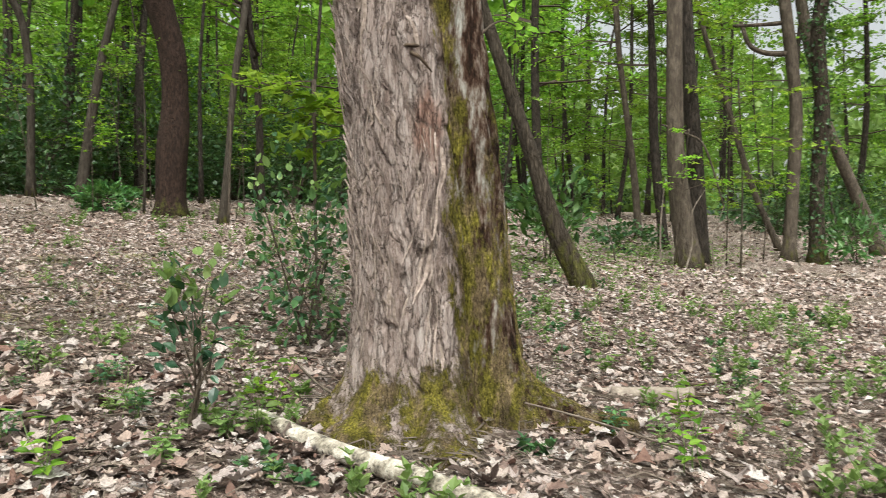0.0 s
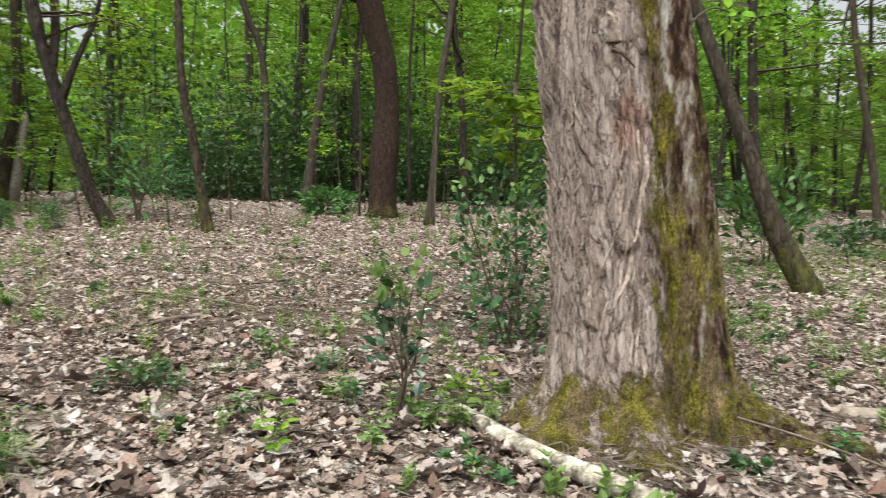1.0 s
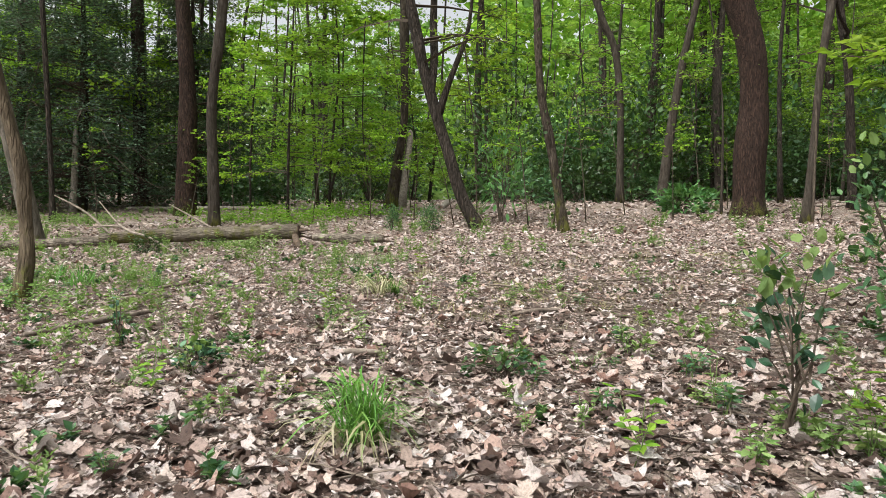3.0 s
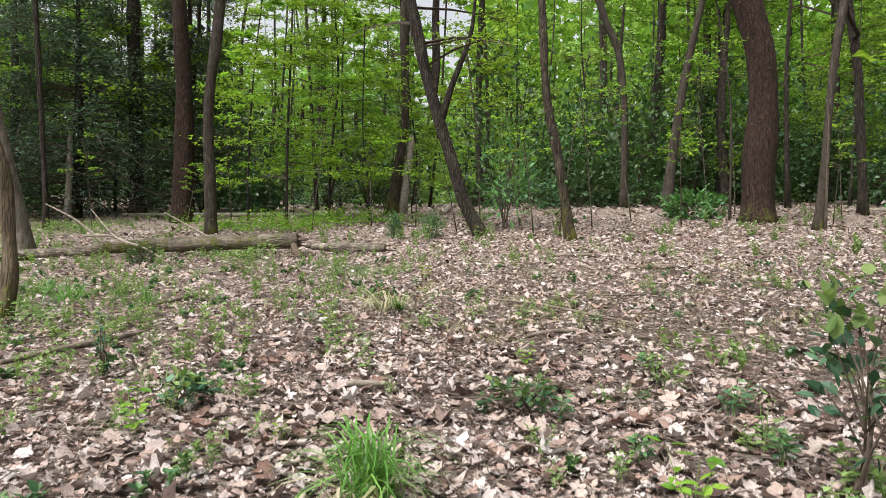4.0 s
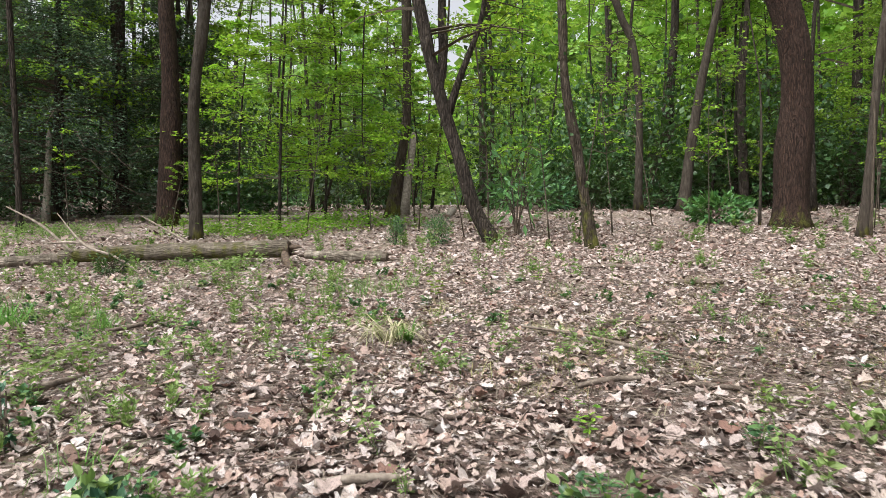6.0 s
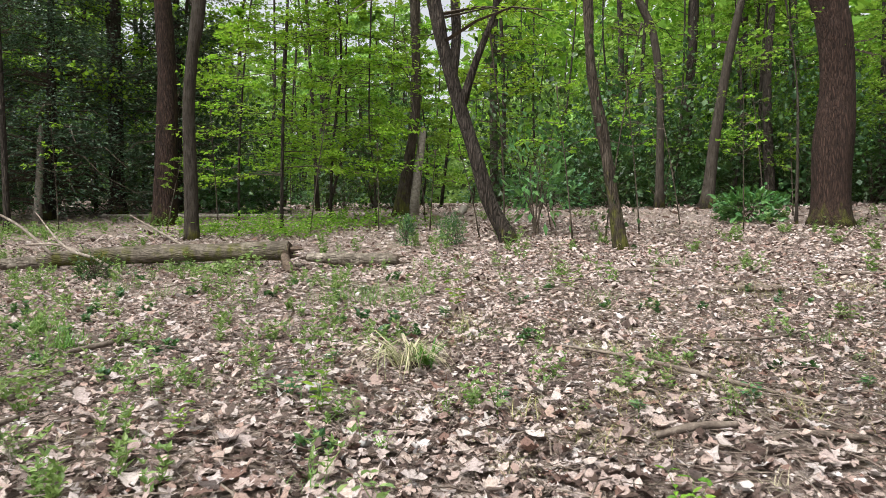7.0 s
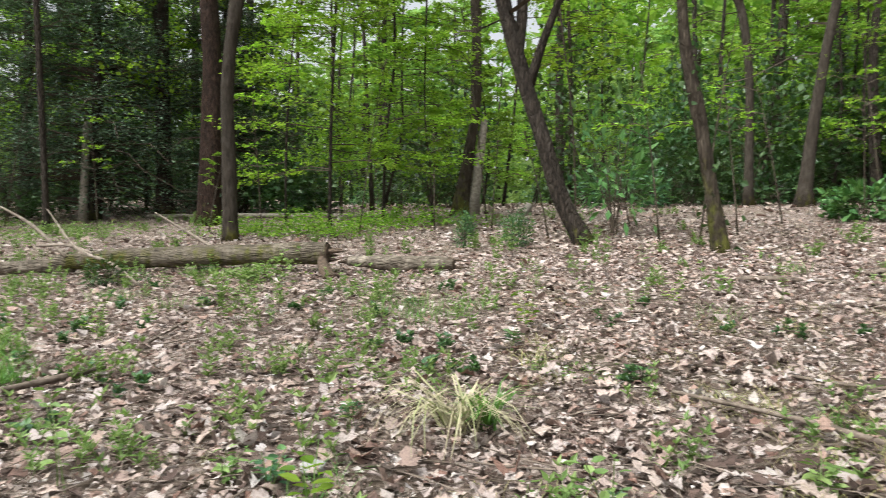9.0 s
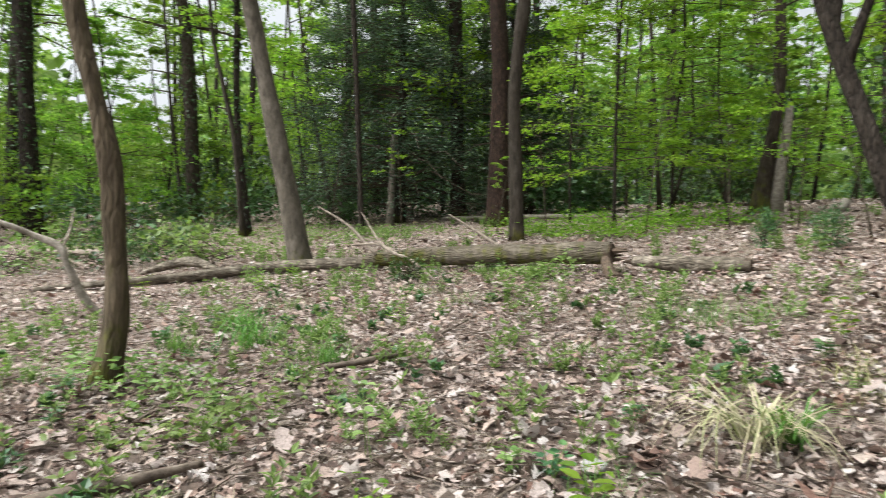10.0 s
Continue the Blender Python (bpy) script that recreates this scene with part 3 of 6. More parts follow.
# ---- ground ----
def ground():
    def steps(a, b):
        near = np.arange(a, b, 0.3)
        far = np.cumsum(0.4 * 1.16 ** np.arange(36))
        return np.concatenate([(a - far[far < 320])[::-1], near, b + far[far < 320]])
    xs, ys = steps(-14, 16), steps(-4, 24)
    gx, gy = np.meshgrid(xs, ys, indexing="ij")
    verts = np.stack([gx, gy, ground_z(gx, gy)], -1).reshape(-1, 3)
    i, j = np.meshgrid(np.arange(len(xs) - 1), np.arange(len(ys) - 1), indexing="ij")
    n = len(ys)
    faces = np.stack([i * n + j, (i + 1) * n + j, (i + 1) * n + j + 1, i * n + j + 1], -1).reshape(-1, 4)
    tagged(part("ground", mesh_of("ground", verts, faces, True), M_soil), "dark woodland soil under a carpet of dead leaves", "ground", kind="structure")


ground()

WAY = np.array([(0.85, -0.65), (0.75, -0.2), (0.4, 0.9), (0.1, 2.2), (-0.1, 3.1)])


def path_gap(x, y):
    """Distance from the line that is walked."""
    p = np.stack([x, y], -1)
    return np.min(np.linalg.norm(p[:, None] - WAY[None], axis=-1), axis=1)


def patchy(x, y):
    """Where the leaf carpet is thick (towards 1) or thin."""
    v = np.sin(0.9 * x + 0.5 * y + 1) + np.sin(1.3 * y - 0.7 * x) + 0.7 * np.sin(2.1 * x - 1.6 * y + 2) + 0.5 * np.sin(3.3 * x + 2.7 * y)
    return 1 / (1 + np.exp(-1.6 * v - 0.9))


def litter(name, shape, count, area, near, far, size, lift, label, tilt=0.21, curl=1.0, crumple=0.05):
    x0, x1, y0, y1 = area
    x, y = rng.uniform(x0, x1, count), rng.uniform(y0, y1, count)
    d = path_gap(x, y)
    keep = (d >= near) & (d < far) & (rng.uniform(0, 1, count) < 0.55 + 0.45 * patchy(x, y))
    off = (x - 2.71) ** 2 + (y - 2.07) ** 2
    keep &= off > 0.54 ** 2
    keep &= rng.uniform(0, 1, count) > 0.38 / (1 + np.exp(2.5 * (x + 1.2))) + 0.18 / (1 + np.exp(1.5 * (x + 5.0)))
    x, y = x[keep], y[keep]
    n = len(x)
    z = ground_z(x, y) + rng.uniform(0.004, lift, n)
    yaw = rng.uniform(0, 6.283, n)
    along = np.stack([np.cos(yaw), np.sin(yaw), rng.normal(0, tilt, n)], -1)
    nrm = np.stack([rng.normal(0, tilt, n), rng.normal(0, tilt, n), np.ones(n)], -1)
    s = size * np.minimum(rng.lognormal(0, 0.45, n), 2.2)
    v, f = scatter(shape, np.stack([x, y, z], -1), along, nrm, s, rng.uniform(0.75, 1.15), crumple=crumple, curl=curl)
    tagged(part(name, mesh_of(name, v, f, True), M_litter), label, "leaf litter", kind="stuff")


litter("leaf_litter", LOBED, 38000, (-4, 5, -0.4, 6.5), 0.0, 2.0, 0.060, 0.045, "fallen dry lobed leaves, beige and brown, on soil", 0.20, 0.9, 0.04)
litter("leaf_litter", OAKLEAF, 54000, (-6, 6, -0.6, 8), 1.9, 4.0, 0.052, 0.042, "carpet of dry beige leaves between trunks", 0.25, 0.9, 0.04)
litter("leaf_litter", CHIP, 200000, (-9.5, 10, -0.6, 12), 3.9, 8.2, 0.041, 0.04, "carpet of pale dry leaves farther off", 0.30, 0.9, 0.04)
litter("leaf_litter", CHIP, 160000, (-13, 15, -1, 16), 8.0, 12.5, 0.046, 0.04, "carpet of pale dead leaves under trees", 0.30, 0.8, 0.03)
litter("leaf_litter", KITE, 70000, (-26, 28, -2, 34), 12.3, 32.0, 0.075, 0.03, "far carpet of dry brown leaves", 0.28, 0.6)
litter("leaf_fragments", CHIP, 120000, (-6, 7, -0.4, 9), 0.0, 5.0, 0.022, 0.04, "crumbled bits of dry leaves on soil", 0.35)


# ---- the old tree by the path ----
def old_tree():
    x, y = 2.71, 2.07
    top = thing("old_tree", (x, y, float(ground_z(x, y))), "old twin-stemmed tree with shaggy grey bark, one side mossy", "tree")
    top.rotation_euler = (0, 0, radians(-35.7))
    # Closer spaced on the side towards the path.
    a = np.concatenate([np.linspace(-3.4, 0.6, 260, endpoint=False), np.linspace(0.6, 2 * np.pi - 3.4, 40, endpoint=False)])
    sides = len(a)
    fine, high = np.linspace(-0.12, 2.4, 250), np.linspace(2.5, 11, 26)
    zs = np.concatenate([fine, high])
    c, s = np.cos(a), np.sin(a)

    def lobe(px, py, r):
        b = c * px + s * py
        return b + np.sqrt(np.maximum(b * b - (px * px + py * py - r * r), 1e-4))
    ra, rb = lobe(-0.095, -0.02, 0.262), lobe(0.215, 0.02, 0.138)
    r0 = np.maximum(ra, rb)
    # The groove where the two stems meet.
    meet = a[np.argmin(np.abs(ra - rb) + 9 * ((a < -1.9) | (a > -0.1)))]
    groove = np.exp(-((a - meet) / 0.11) ** 2)
    verts = []
    for z in zs:
        drift = -0.11 * max(z - 1.15, 0) + 0.05 * max(1.15 - min(z, 1.15), 0)
        h = max(z, 0)
        roots = 0.45 + 0.5 * np.cos(5 * a + 0.6) + 0.25 * np.cos(3 * a - 1.1) + 0.28 * np.cos(9 * a + 0.4) + 0.16 * np.cos(17 * a + 1.9)
        size = 1 + 0.085 * max(1.15 - h, 0) + 1.0 * math.exp(-h / 0.105) * (0.5 + 0.7 * roots) + 0.08 * math.exp(-h / 0.4)
        if z > 1.15:
            size *= 1 - 0.045 * (z - 1.15)
        rad = r0 * size - 0.075 * groove * min(1.0, 0.45 + 1.2 * h)
        row = np.zeros((sides, 3))
        for q in range(sides):
            px, py = c[q] * rad[q], s[q] * rad[q]
            bend = noise.noise(Vector((px * 6, py * 6, z * 3.0 + 7)))
            big = noise.noise(Vector((px * 5, py * 5, z * 1.4 + 4)))
            fluff = noise.noise(Vector((px * 42, py * 42, z * 7.0 + 9)))
            if z < 2.4 and a[q] < 0.6:
                gap, cells = noise.voronoi(Vector((px * 13 + 1.6 * bend, py * 13, z * 2.1 + 0.9 * bend)))
                lift = (cells[0][0] * 7.31 + cells[0][1] * 3.17 + cells[0][2] * 5.71) % 1.0
                flap = 0.4 * (z * 2.1 - cells[0][2])
                d = -0.014 + 0.019 * (lift - 0.5) - 0.014 * flap + 0.016 * min((gap[1] - gap[0]) * 4, 1.0) + 0.007 * fluff + 0.014 * big
            else:
                d = 0.01 * fluff + 0.016 * big
            row[q] = (c[q] * (rad[q] + d) + drift, s[q] * (rad[q] + d), z)
        verts.append(row)
    verts = np.concatenate(verts)
    n = len(zs)
    i, j = np.meshgrid(np.arange(n - 1), np.arange(sides), indexing="ij")
    kk = (j + 1) % sides
    faces = np.stack([i * sides + j, i * sides + kk, (i + 1) * sides + kk, (i + 1) * sides + j], -1).reshape(-1, 4)
    trunk = part("trunk", mesh_of("trunk", verts, faces, True), M_old, top)
    grid = verts.reshape(n, sides, 3)

    def on_bark(ang, z, out=0.0):
        """A place on the bark at an angle (from local +x) and height."""
        i = int(np.argmin(np.abs(zs - z)))
        j = int(np.argmin(np.abs((a - ang + np.pi) % (2 * np.pi) - np.pi)))
        p = grid[i, j].copy()
        w = np.array([math.cos(ang), math.sin(ang), 0])
        return p + out * w

    g = np.random.default_rng(11)
    # Peeling strips of bark, each loose at one end.
    for q in range(300):
        ang = -g.uniform(1.28, 3.3)
        z0 = g.uniform(0.24, 2.2)
        length, wd = g.uniform(0.08, 0.34), g.uniform(0.003, 0.010)
        sway = g.uniform(-0.55, 0.55)
        rows, m = [], 8
        loose = g.uniform(0.02, 0.09) * (0.6 if q % 3 else 1.0)
        for t in np.linspace(0, 1, m):
            aa = ang + sway * t * length * 2.2 + 0.02 * math.sin(7 * t + q)
            ctr = on_bark(aa, z0 + t * length, 0.003 + loose * (t - 0.35) ** 2)
            side = np.array([-math.sin(aa), math.cos(aa), 0])
            outw = np.array([math.cos(aa), math.sin(aa), 0])
            ww = wd * (1 - 0.85 * abs(2 * t - 0.9) ** 1.8)
            ww = max(ww, 0.0015)
            rows += [ctr - side * ww, ctr + outw * 0.22 * ww + side * 0.2 * ww, ctr + side * ww, ctr - outw * 0.008]
        f = [[4 * e + w, 4 * e + (w + 1) % 4, 4 * e + 4 + (w + 1) % 4, 4 * e + 4 + w] for e in range(m - 1) for w in range(4)]
        f += [[3, 2, 1, 0], [4 * m - 4, 4 * m - 3, 4 * m - 2, 4 * m - 1]]
        part("bark_strip", mesh_of("bark_strip", np.array(rows), f), M_strip if q % 3 == 0 else M_old, trunk)
    # Dead ivy stems that climb the bark.
    for q in range(16):
        ang, z = -g.uniform(1.45, 2.9), g.uniform(0.2, 1.5)
        far = g.uniform(0.25, 1.0)
        line = [on_bark(ang + 0.09 * math.sin(3 * t + q) + 0.035 * math.sin(13 * t + 2 * q) + 0.015 * math.sin(31 * t + q), z + far * t, 0.004) for t in np.linspace(0, 1, 26)]
        part("ivy_stem", mesh_of("ivy_stem", *tube(spline(line[::3], 34), np.linspace(g.uniform(0.0022, 0.0042), 0.0012, 34), 6), True), M_vine, trunk, "dead ivy stem on the bark")
    # Broken branch stub with its scar, and a bark knot.
    p = on_bark(-1.60, 1.64)
    stub = [tube(spline([p + (-0.055, 0.02, 0.02), p + (-0.02, -0.012, 0.03), p + (0.035, -0.02, 0.025)], 7), [0.008, 0.011, 0.007, 0.012, 0.007, 0.010, 0.003], 9, 0.25, 3),
            tube(spline([p + (0.0, 0.0, 0.0), p + (0.04, -0.035, -0.03), p + (0.09, -0.01, -0.085)], 7), [0.009, 0.008, 0.010, 0.007, 0.007, 0.005, 0.002], 8, 0.2, 5)]
    part("branch_stub", mesh_of("branch_stub", *joined(stub), True), M_rot, trunk, "broken dark branch stub")
    p = on_bark(-1.95, 1.06)
    part("knot", mesh_of("knot", *tube(spline([p + (-0.05, 0.02, 0.0), p + (-0.02, 0.0, 0.012), p + (0.04, 0.005, -0.012)], 9), [0.004, 0.010, 0.012, 0.007, 0.013, 0.008, 0.009, 0.006, 0.003], 9, 0.25, 6), True), M_old, trunk)
    # Moss cushions: short tufts on the damp side and the foot.
    m = 26000
    ang = np.where(g.uniform(0, 1, m) < 0.45, g.uniform(-1.6, 0.5, m), g.uniform(-3.14, 0.6, m))
    hz = np.where(g.uniform(0, 1, m) < 0.45, g.uniform(0, 0.42, m) ** 1.3, g.uniform(0, 2.3, m))
    i = np.searchsorted(zs, hz).clip(0, n - 1)
    j = np.searchsorted(a, ang).clip(0, sides - 1)
    p = grid[i, j]
    blot = np.array([noise.noise(Vector((*(v * (8, 8, 2.4)),))) for v in p])
    keep = (blot > -0.15) & (hz < 0.26 + 0.3 * blot)
    p, aa = p[keep], ang[keep]
    out = np.stack([np.cos(aa), np.sin(aa), 0 * aa], -1)
    v, f = scatter(KITE, p + g.normal(0, 0.004, p.shape), out + g.normal(0, 0.6, p.shape), g.normal(0, 1, p.shape), g.uniform(0.004, 0.010, len(p)), 0.5)
    tagged(part("moss", mesh_of("moss", v, f), M_moss, trunk, "yellow-green moss on bark and roots"), kind="stuff")
    # A leafy shoot that grows from the side of the trunk.
    twig = spline([(0.25, 0.2, 1.85), (0.38, 0.45, 2.0), (0.52, 0.75, 2.05)], 8)
    shoot = part("shoot", mesh_of("shoot", *tube(twig, np.linspace(0.008, 0.003, 8), 6)), M_twig, top)
    n2 = 7
    at2 = twig[g.integers(3, 8, n2)] + g.normal(0, 0.06, (n2, 3))
    part("shoot_leaves", mesh_of("shoot_leaves", *scatter(BLADE6, at2, g.normal(0, 1, (n2, 3)) * (1, 1, 0.4) - (0, 0, 0.5), g.normal(0, 0.5, (n2, 3)) + (0, -0.6, 0.8), g.uniform(0.045, 0.085, n2), 1.0, curl=0.2)), M_fresh, shoot, "bright new leaves on a shoot")
    # High limbs and crown, above the picture.
    rows = np.array([(-0.4, 0, 3.5, 0.2), (-0.9, 0.1, 7.5, 0.15), (-1.2, 0.1, 11, 0.08)])
    wood, leaf = spray_crown(g, rows, z_from=5.5, reach=3.2, count=26, per=60, size=0.12)
    tagged(part("twig_spray", mesh_of("twig_spray", *wood), M_twig, top), kind="stuff")
    part("crown", mesh_of("crown", *leaf), M_wood, top)


old_tree()


# ---- standing trees, each with its own line ----
HIGH = dict(z_from=6.5, reach=2.6, count=22, per=70, size=0.12)
SHADY = dict(HIGH, reach=4.0, count=30, per=60, size=0.15)
tree([(4.81, 14.69, 1.49, 0.31), (4.83, 14.69, 2.64, 0.36), (4.91, 14.71, 3.77, 0.30), (4.84, 14.70, 4.9, 0.30), (4.55, 14.67, 6.03, 0.33)], 13, M_oak,
     "large dark oak with a bowed trunk, mossy foot", "oak_tree", 26, 0.55, dict(HIGH, z_from=7), M_wood, seed=21, limbs=2)
tree([(5.33, 12.99, 1.29, 0.09), (5.45, 13.02, 2.45, 0.075), (5.53, 13.03, 3.44, 0.075), (5.64, 13.05, 4.43, 0.08), (5.81, 13.08, 5.42, 0.08)], 9, M_grey,
     "slim leaning grey tree among dead leaves", sides=10, crown=dict(HIGH, reach=1.8, count=14), leaves=M_wood, seed=22)
tree([(5.42, 12.90, 1.29, 0.03), (5.47, 12.95, 2.2, 0.027), (5.50, 12.97, 3.2, 0.02)], 2.3, M_pale, "bare thin pole against a slim tree", "dead_sapling", 8, 0.2, seed=23)
tree([(7.51, 16.52, 1.71, 0.11), (7.44, 16.52, 4.04, 0.10), (7.35, 16.51, 5.28, 0.11), (7.23, 16.49, 6.03, 0.10)], 11, M_brown,
     "slim dark tree forking above a clearing", sides=10, crown=dict(HIGH, z_from=5.5), leaves=M_wood, seed=24, limbs=3)
tree([(4.34, 14.95, 1.52, 0.032), (4.37, 14.97, 3.26, 0.026), (4.31, 14.96, 4.42, 0.018)], 5.5, M_grey,
     "thin pale sapling beside a large oak", "sapling", 8, 0.2, dict(z_from=2.6, reach=1.1, count=12, per=40, size=0.09), M_wood, seed=25)
tree([(5.83, 21.7, 2.35, 0.16), (5.75, 21.7, 5.56, 0.12)], 11, M_brown, "dark straight tree behind an oak", sides=10, crown=dict(HIGH, z_from=5), leaves=M_wood, seed=26)
tree([(3.97, 20.47, 2.19, 0.19), (4.2, 20.51, 4.08, 0.14), (4.52, 20.57, 6.0, 0.12), (4.99, 20.65, 8.08, 0.10)], 13, M_grey,
     "grey tree leaning over dark evergreens", sides=12, crown=HIGH, leaves=M_wood, seed=27)
tree([(2.75, 20.14, 2.16, 0.12), (2.77, 20.16, 4.86, 0.10), (2.61, 20.14, 6.45, 0.11), (2.29, 20.09, 7.24, 0.11), (2.03, 20.06, 8.03, 0.11)], 12, M_grey,
     "slim crooked grey tree", sides=10, crown=HIGH, leaves=M_wood, seed=28)
tree([(4.1, 24.5, 2.7, 0.19), (4.2, 24.5, 5.0, 0.17), (4.4, 24.5, 8.0, 0.15)], 13, M_brown, "dark tree standing in shade", sides=10, crown=HIGH, leaves=M_wood, seed=29)
tree([(1.05, 11.63, 1.12, 0.095), (0.94, 11.62, 1.82, 0.09), (0.80, 11.60, 2.66, 0.084), (0.64, 11.58, 3.59, 0.075), (0.59, 11.57, 4.61, 0.07)], 8.5, M_mossy,
     "slim knotty tree with moss on its bark", sides=14, flare=0.35, step=0.11, lump=0.085, crown=dict(z_from=4.2, reach=1.6, count=16, per=44, size=0.08), leaves=M_fresh, seed=30, ivy=80)
tree([(-0.52, 12.61, 1.24, 0.135), (-0.83, 12.56, 1.81, 0.125), (-1.08, 12.52, 2.64, 0.117), (-1.29, 12.50, 3.31, 0.117), (-1.54, 12.46, 4.23, 0.117), (-1.66, 12.45, 4.82, 0.12)], 10, M_brown,
     "dark leaning oak with crooked limbs", "oak_tree", 16, 0.35, dict(z_from=3.0, reach=2.2, count=30, per=60, size=0.085, shape=PALMATE), M_fresh, seed=31, limbs=2, arms=[[(-1.25, 12.51, 3.35, 0.08), (-1.08, 12.53, 3.9, 0.06), (-0.93, 12.56, 4.3, 0.05), (-0.71, 12.6, 4.95, 0.04), (-0.6, 12.6, 6.0, 0.02)],
           [(-1.42, 12.48, 3.7, 0.09), (-1.36, 12.6, 4.4, 0.08), (-1.40, 12.75, 5.2, 0.075), (-1.36, 12.85, 6.6, 0.05)]])
tree([(-3.41, 17.95, 1.89, 0.22), (-3.23, 17.98, 3.19, 0.14), (-3.07, 18.01, 4.22, 0.117), (-3.07, 18.02, 5.52, 0.11), (-3.10, 18.03, 6.82, 0.117)], 12, M_mossy,
     "tree with a swollen mossy foot", sides=14, flare=0.3, crown=HIGH, leaves=M_wood, seed=32)
tree([(-3.16, 18.0, 1.93, 0.14), (-3.02, 18.05, 2.96, 0.11), (-2.92, 18.1, 3.82, 0.085)], 2.1, M_snag, "pale broken snag against a mossy trunk", "tree_stump", 12, 0.3, seed=33, category="snag")
tree([(-5.79, 12.65, 1.24, 0.125), (-5.82, 12.65, 2.41, 0.118), (-5.85, 12.65, 3.49, 0.113), (-5.79, 12.67, 4.31, 0.109), (-5.68, 12.69, 5.12, 0.115)], 11, M_grey,
     "straight smooth grey-brown tree", sides=14, flare=0.25, crown=SHADY, leaves=M_wood, seed=34)
tree([(-8.13, 15.77, 1.63, 0.27), (-8.08, 15.78, 3.37, 0.25), (-8.08, 15.79, 4.79, 0.225), (-8.17, 15.79, 6.33, 0.20)], 14, M_oak,
     "thick dark reddish-brown tree, straight trunk", sides=18, flare=0.25, crown=HIGH, leaves=M_wood, seed=35)
tree([(-10.27, 17.31, 1.84, 0.20), (-10.34, 17.32, 5.64, 0.187), (-10.39, 17.32, 6.98, 0.187)], 14, M_brown, "dark tree rising behind a yew", sides=12, crown=SHADY, leaves=M_wood, seed=36)
tree([(-11.35, 15.97, 1.71, 0.10), (-11.30, 15.99, 2.85, 0.085), (-11.28, 16.0, 3.66, 0.075)], 2.2, M_snag, "pale dead stem under a yew", "dead_sapling", 10, 0.3, seed=37, category="snag")
tree([(-7.10, 9.38, 0.86, 0.185), (-7.23, 9.29, 1.73, 0.151), (-7.35, 9.20, 2.47, 0.140), (-7.51, 9.08, 3.43, 0.122), (-7.66, 8.97, 4.31, 0.125)], 12, M_beech,
     "smooth grey tree leaning beside a fallen log", sides=16, flare=0.2, crown=SHADY, leaves=M_wood, seed=38)
tree([(-3.77, 5.03, 0.40, 0.080), (-3.71, 5.07, 0.80, 0.072), (-3.72, 5.06, 1.27, 0.062), (-3.75, 5.05, 1.59, 0.065), (-3.83, 4.99, 2.03, 0.055), (-3.91, 4.94, 2.44, 0.060)], 8, M_young,
     "young crooked tree, moss round its foot", sides=18, flare=0.25, crown=dict(z_from=3.6, reach=1.6, count=14, per=50, size=0.09), leaves=M_wood, seed=39, step=0.12, lump=0.07)
tree([(-18.8, 11.0, 1.5, 0.30), (-18.9, 10.95, 3.4, 0.245), (-19.0, 10.9, 5.4, 0.22), (-19.1, 10.85, 7.2, 0.26)], 13, M_brown, "dark ivy-grown tree with a thick head", ivy=1500, sides=14, crown=dict(HIGH, z_from=5), leaves=M_wood, seed=40, limbs=3)
tree([(-17.19, 14.51, 1.76, 0.22), (-17.3, 14.44, 4.83, 0.20), (-17.41, 14.36, 7.01, 0.187)], 13, M_mossy, "ivy-clad tree with upright limbs", ivy=1200, sides=12, crown=dict(HIGH, z_from=5), leaves=M_fresh, seed=41, limbs=4)
tree([(-12.65, 12.66, 1.35, 0.07), (-12.81, 12.55, 3.43, 0.061), (-13.01, 12.4, 4.65, 0.055), (-13.21, 12.26, 5.87, 0.049)], 8, M_grey, "thin slanting pole of a young tree", sides=8, crown=dict(HIGH, reach=1.5, count=12, z_from=4), leaves=M_fresh, seed=42)
tree([(-12.72, 12.87, 1.38, 0.085), (-12.93, 12.71, 4.08, 0.08), (-12.95, 12.71, 6.55, 0.08)], 10, M_brown, "slim dark ivy-grown tree", ivy=700, sides=8, crown=dict(HIGH, reach=1.6, z_from=3.5), leaves=M_wood, seed=43)
tree([(-10.24, 13.82, 1.42, 0.068), (-10.30, 13.79, 3.36, 0.065), (-10.41, 13.71, 6.31, 0.059)], 9, M_brown, "straight thin dark pole of a young tree", sides=8, crown=dict(HIGH, reach=1.4, count=12), leaves=M_wood, seed=44)
tree([(7.08, 5.09, 0.41, 0.15), (6.78, 5.31, 1.12, 0.13), (6.57, 5.47, 1.92, 0.105), (6.36, 5.64, 2.73, 0.092), (6.17, 5.79, 3.46, 0.082), (6.07, 5.87, 3.86, 0.075)], 8, M_mossy,
     "leaning tree with rough dark bark, mossy foot", sides=16, flare=0.25, crown=dict(HIGH, z_from=4.5, reach=2), leaves=M_wood, seed=45)
tree([(11.12, 6.51, 0.53, 0.23), (10.96, 6.65, 1.93, 0.18), (10.92, 6.70, 3.17, 0.157), (10.93, 6.72, 5.07, 0.148)], 11, M_pale, "grey stem of a twin-stemmed tree", arms=[[(10.74, 6.82, 2.96, 0.015), (11.0, 6.5, 2.78, 0.02), (11.2, 6.3, 2.55, 0.018), (11.45, 6.1, 1.55, 0.012)]], sides=14, flare=0.3, crown=HIGH, leaves=M_wood, seed=46)
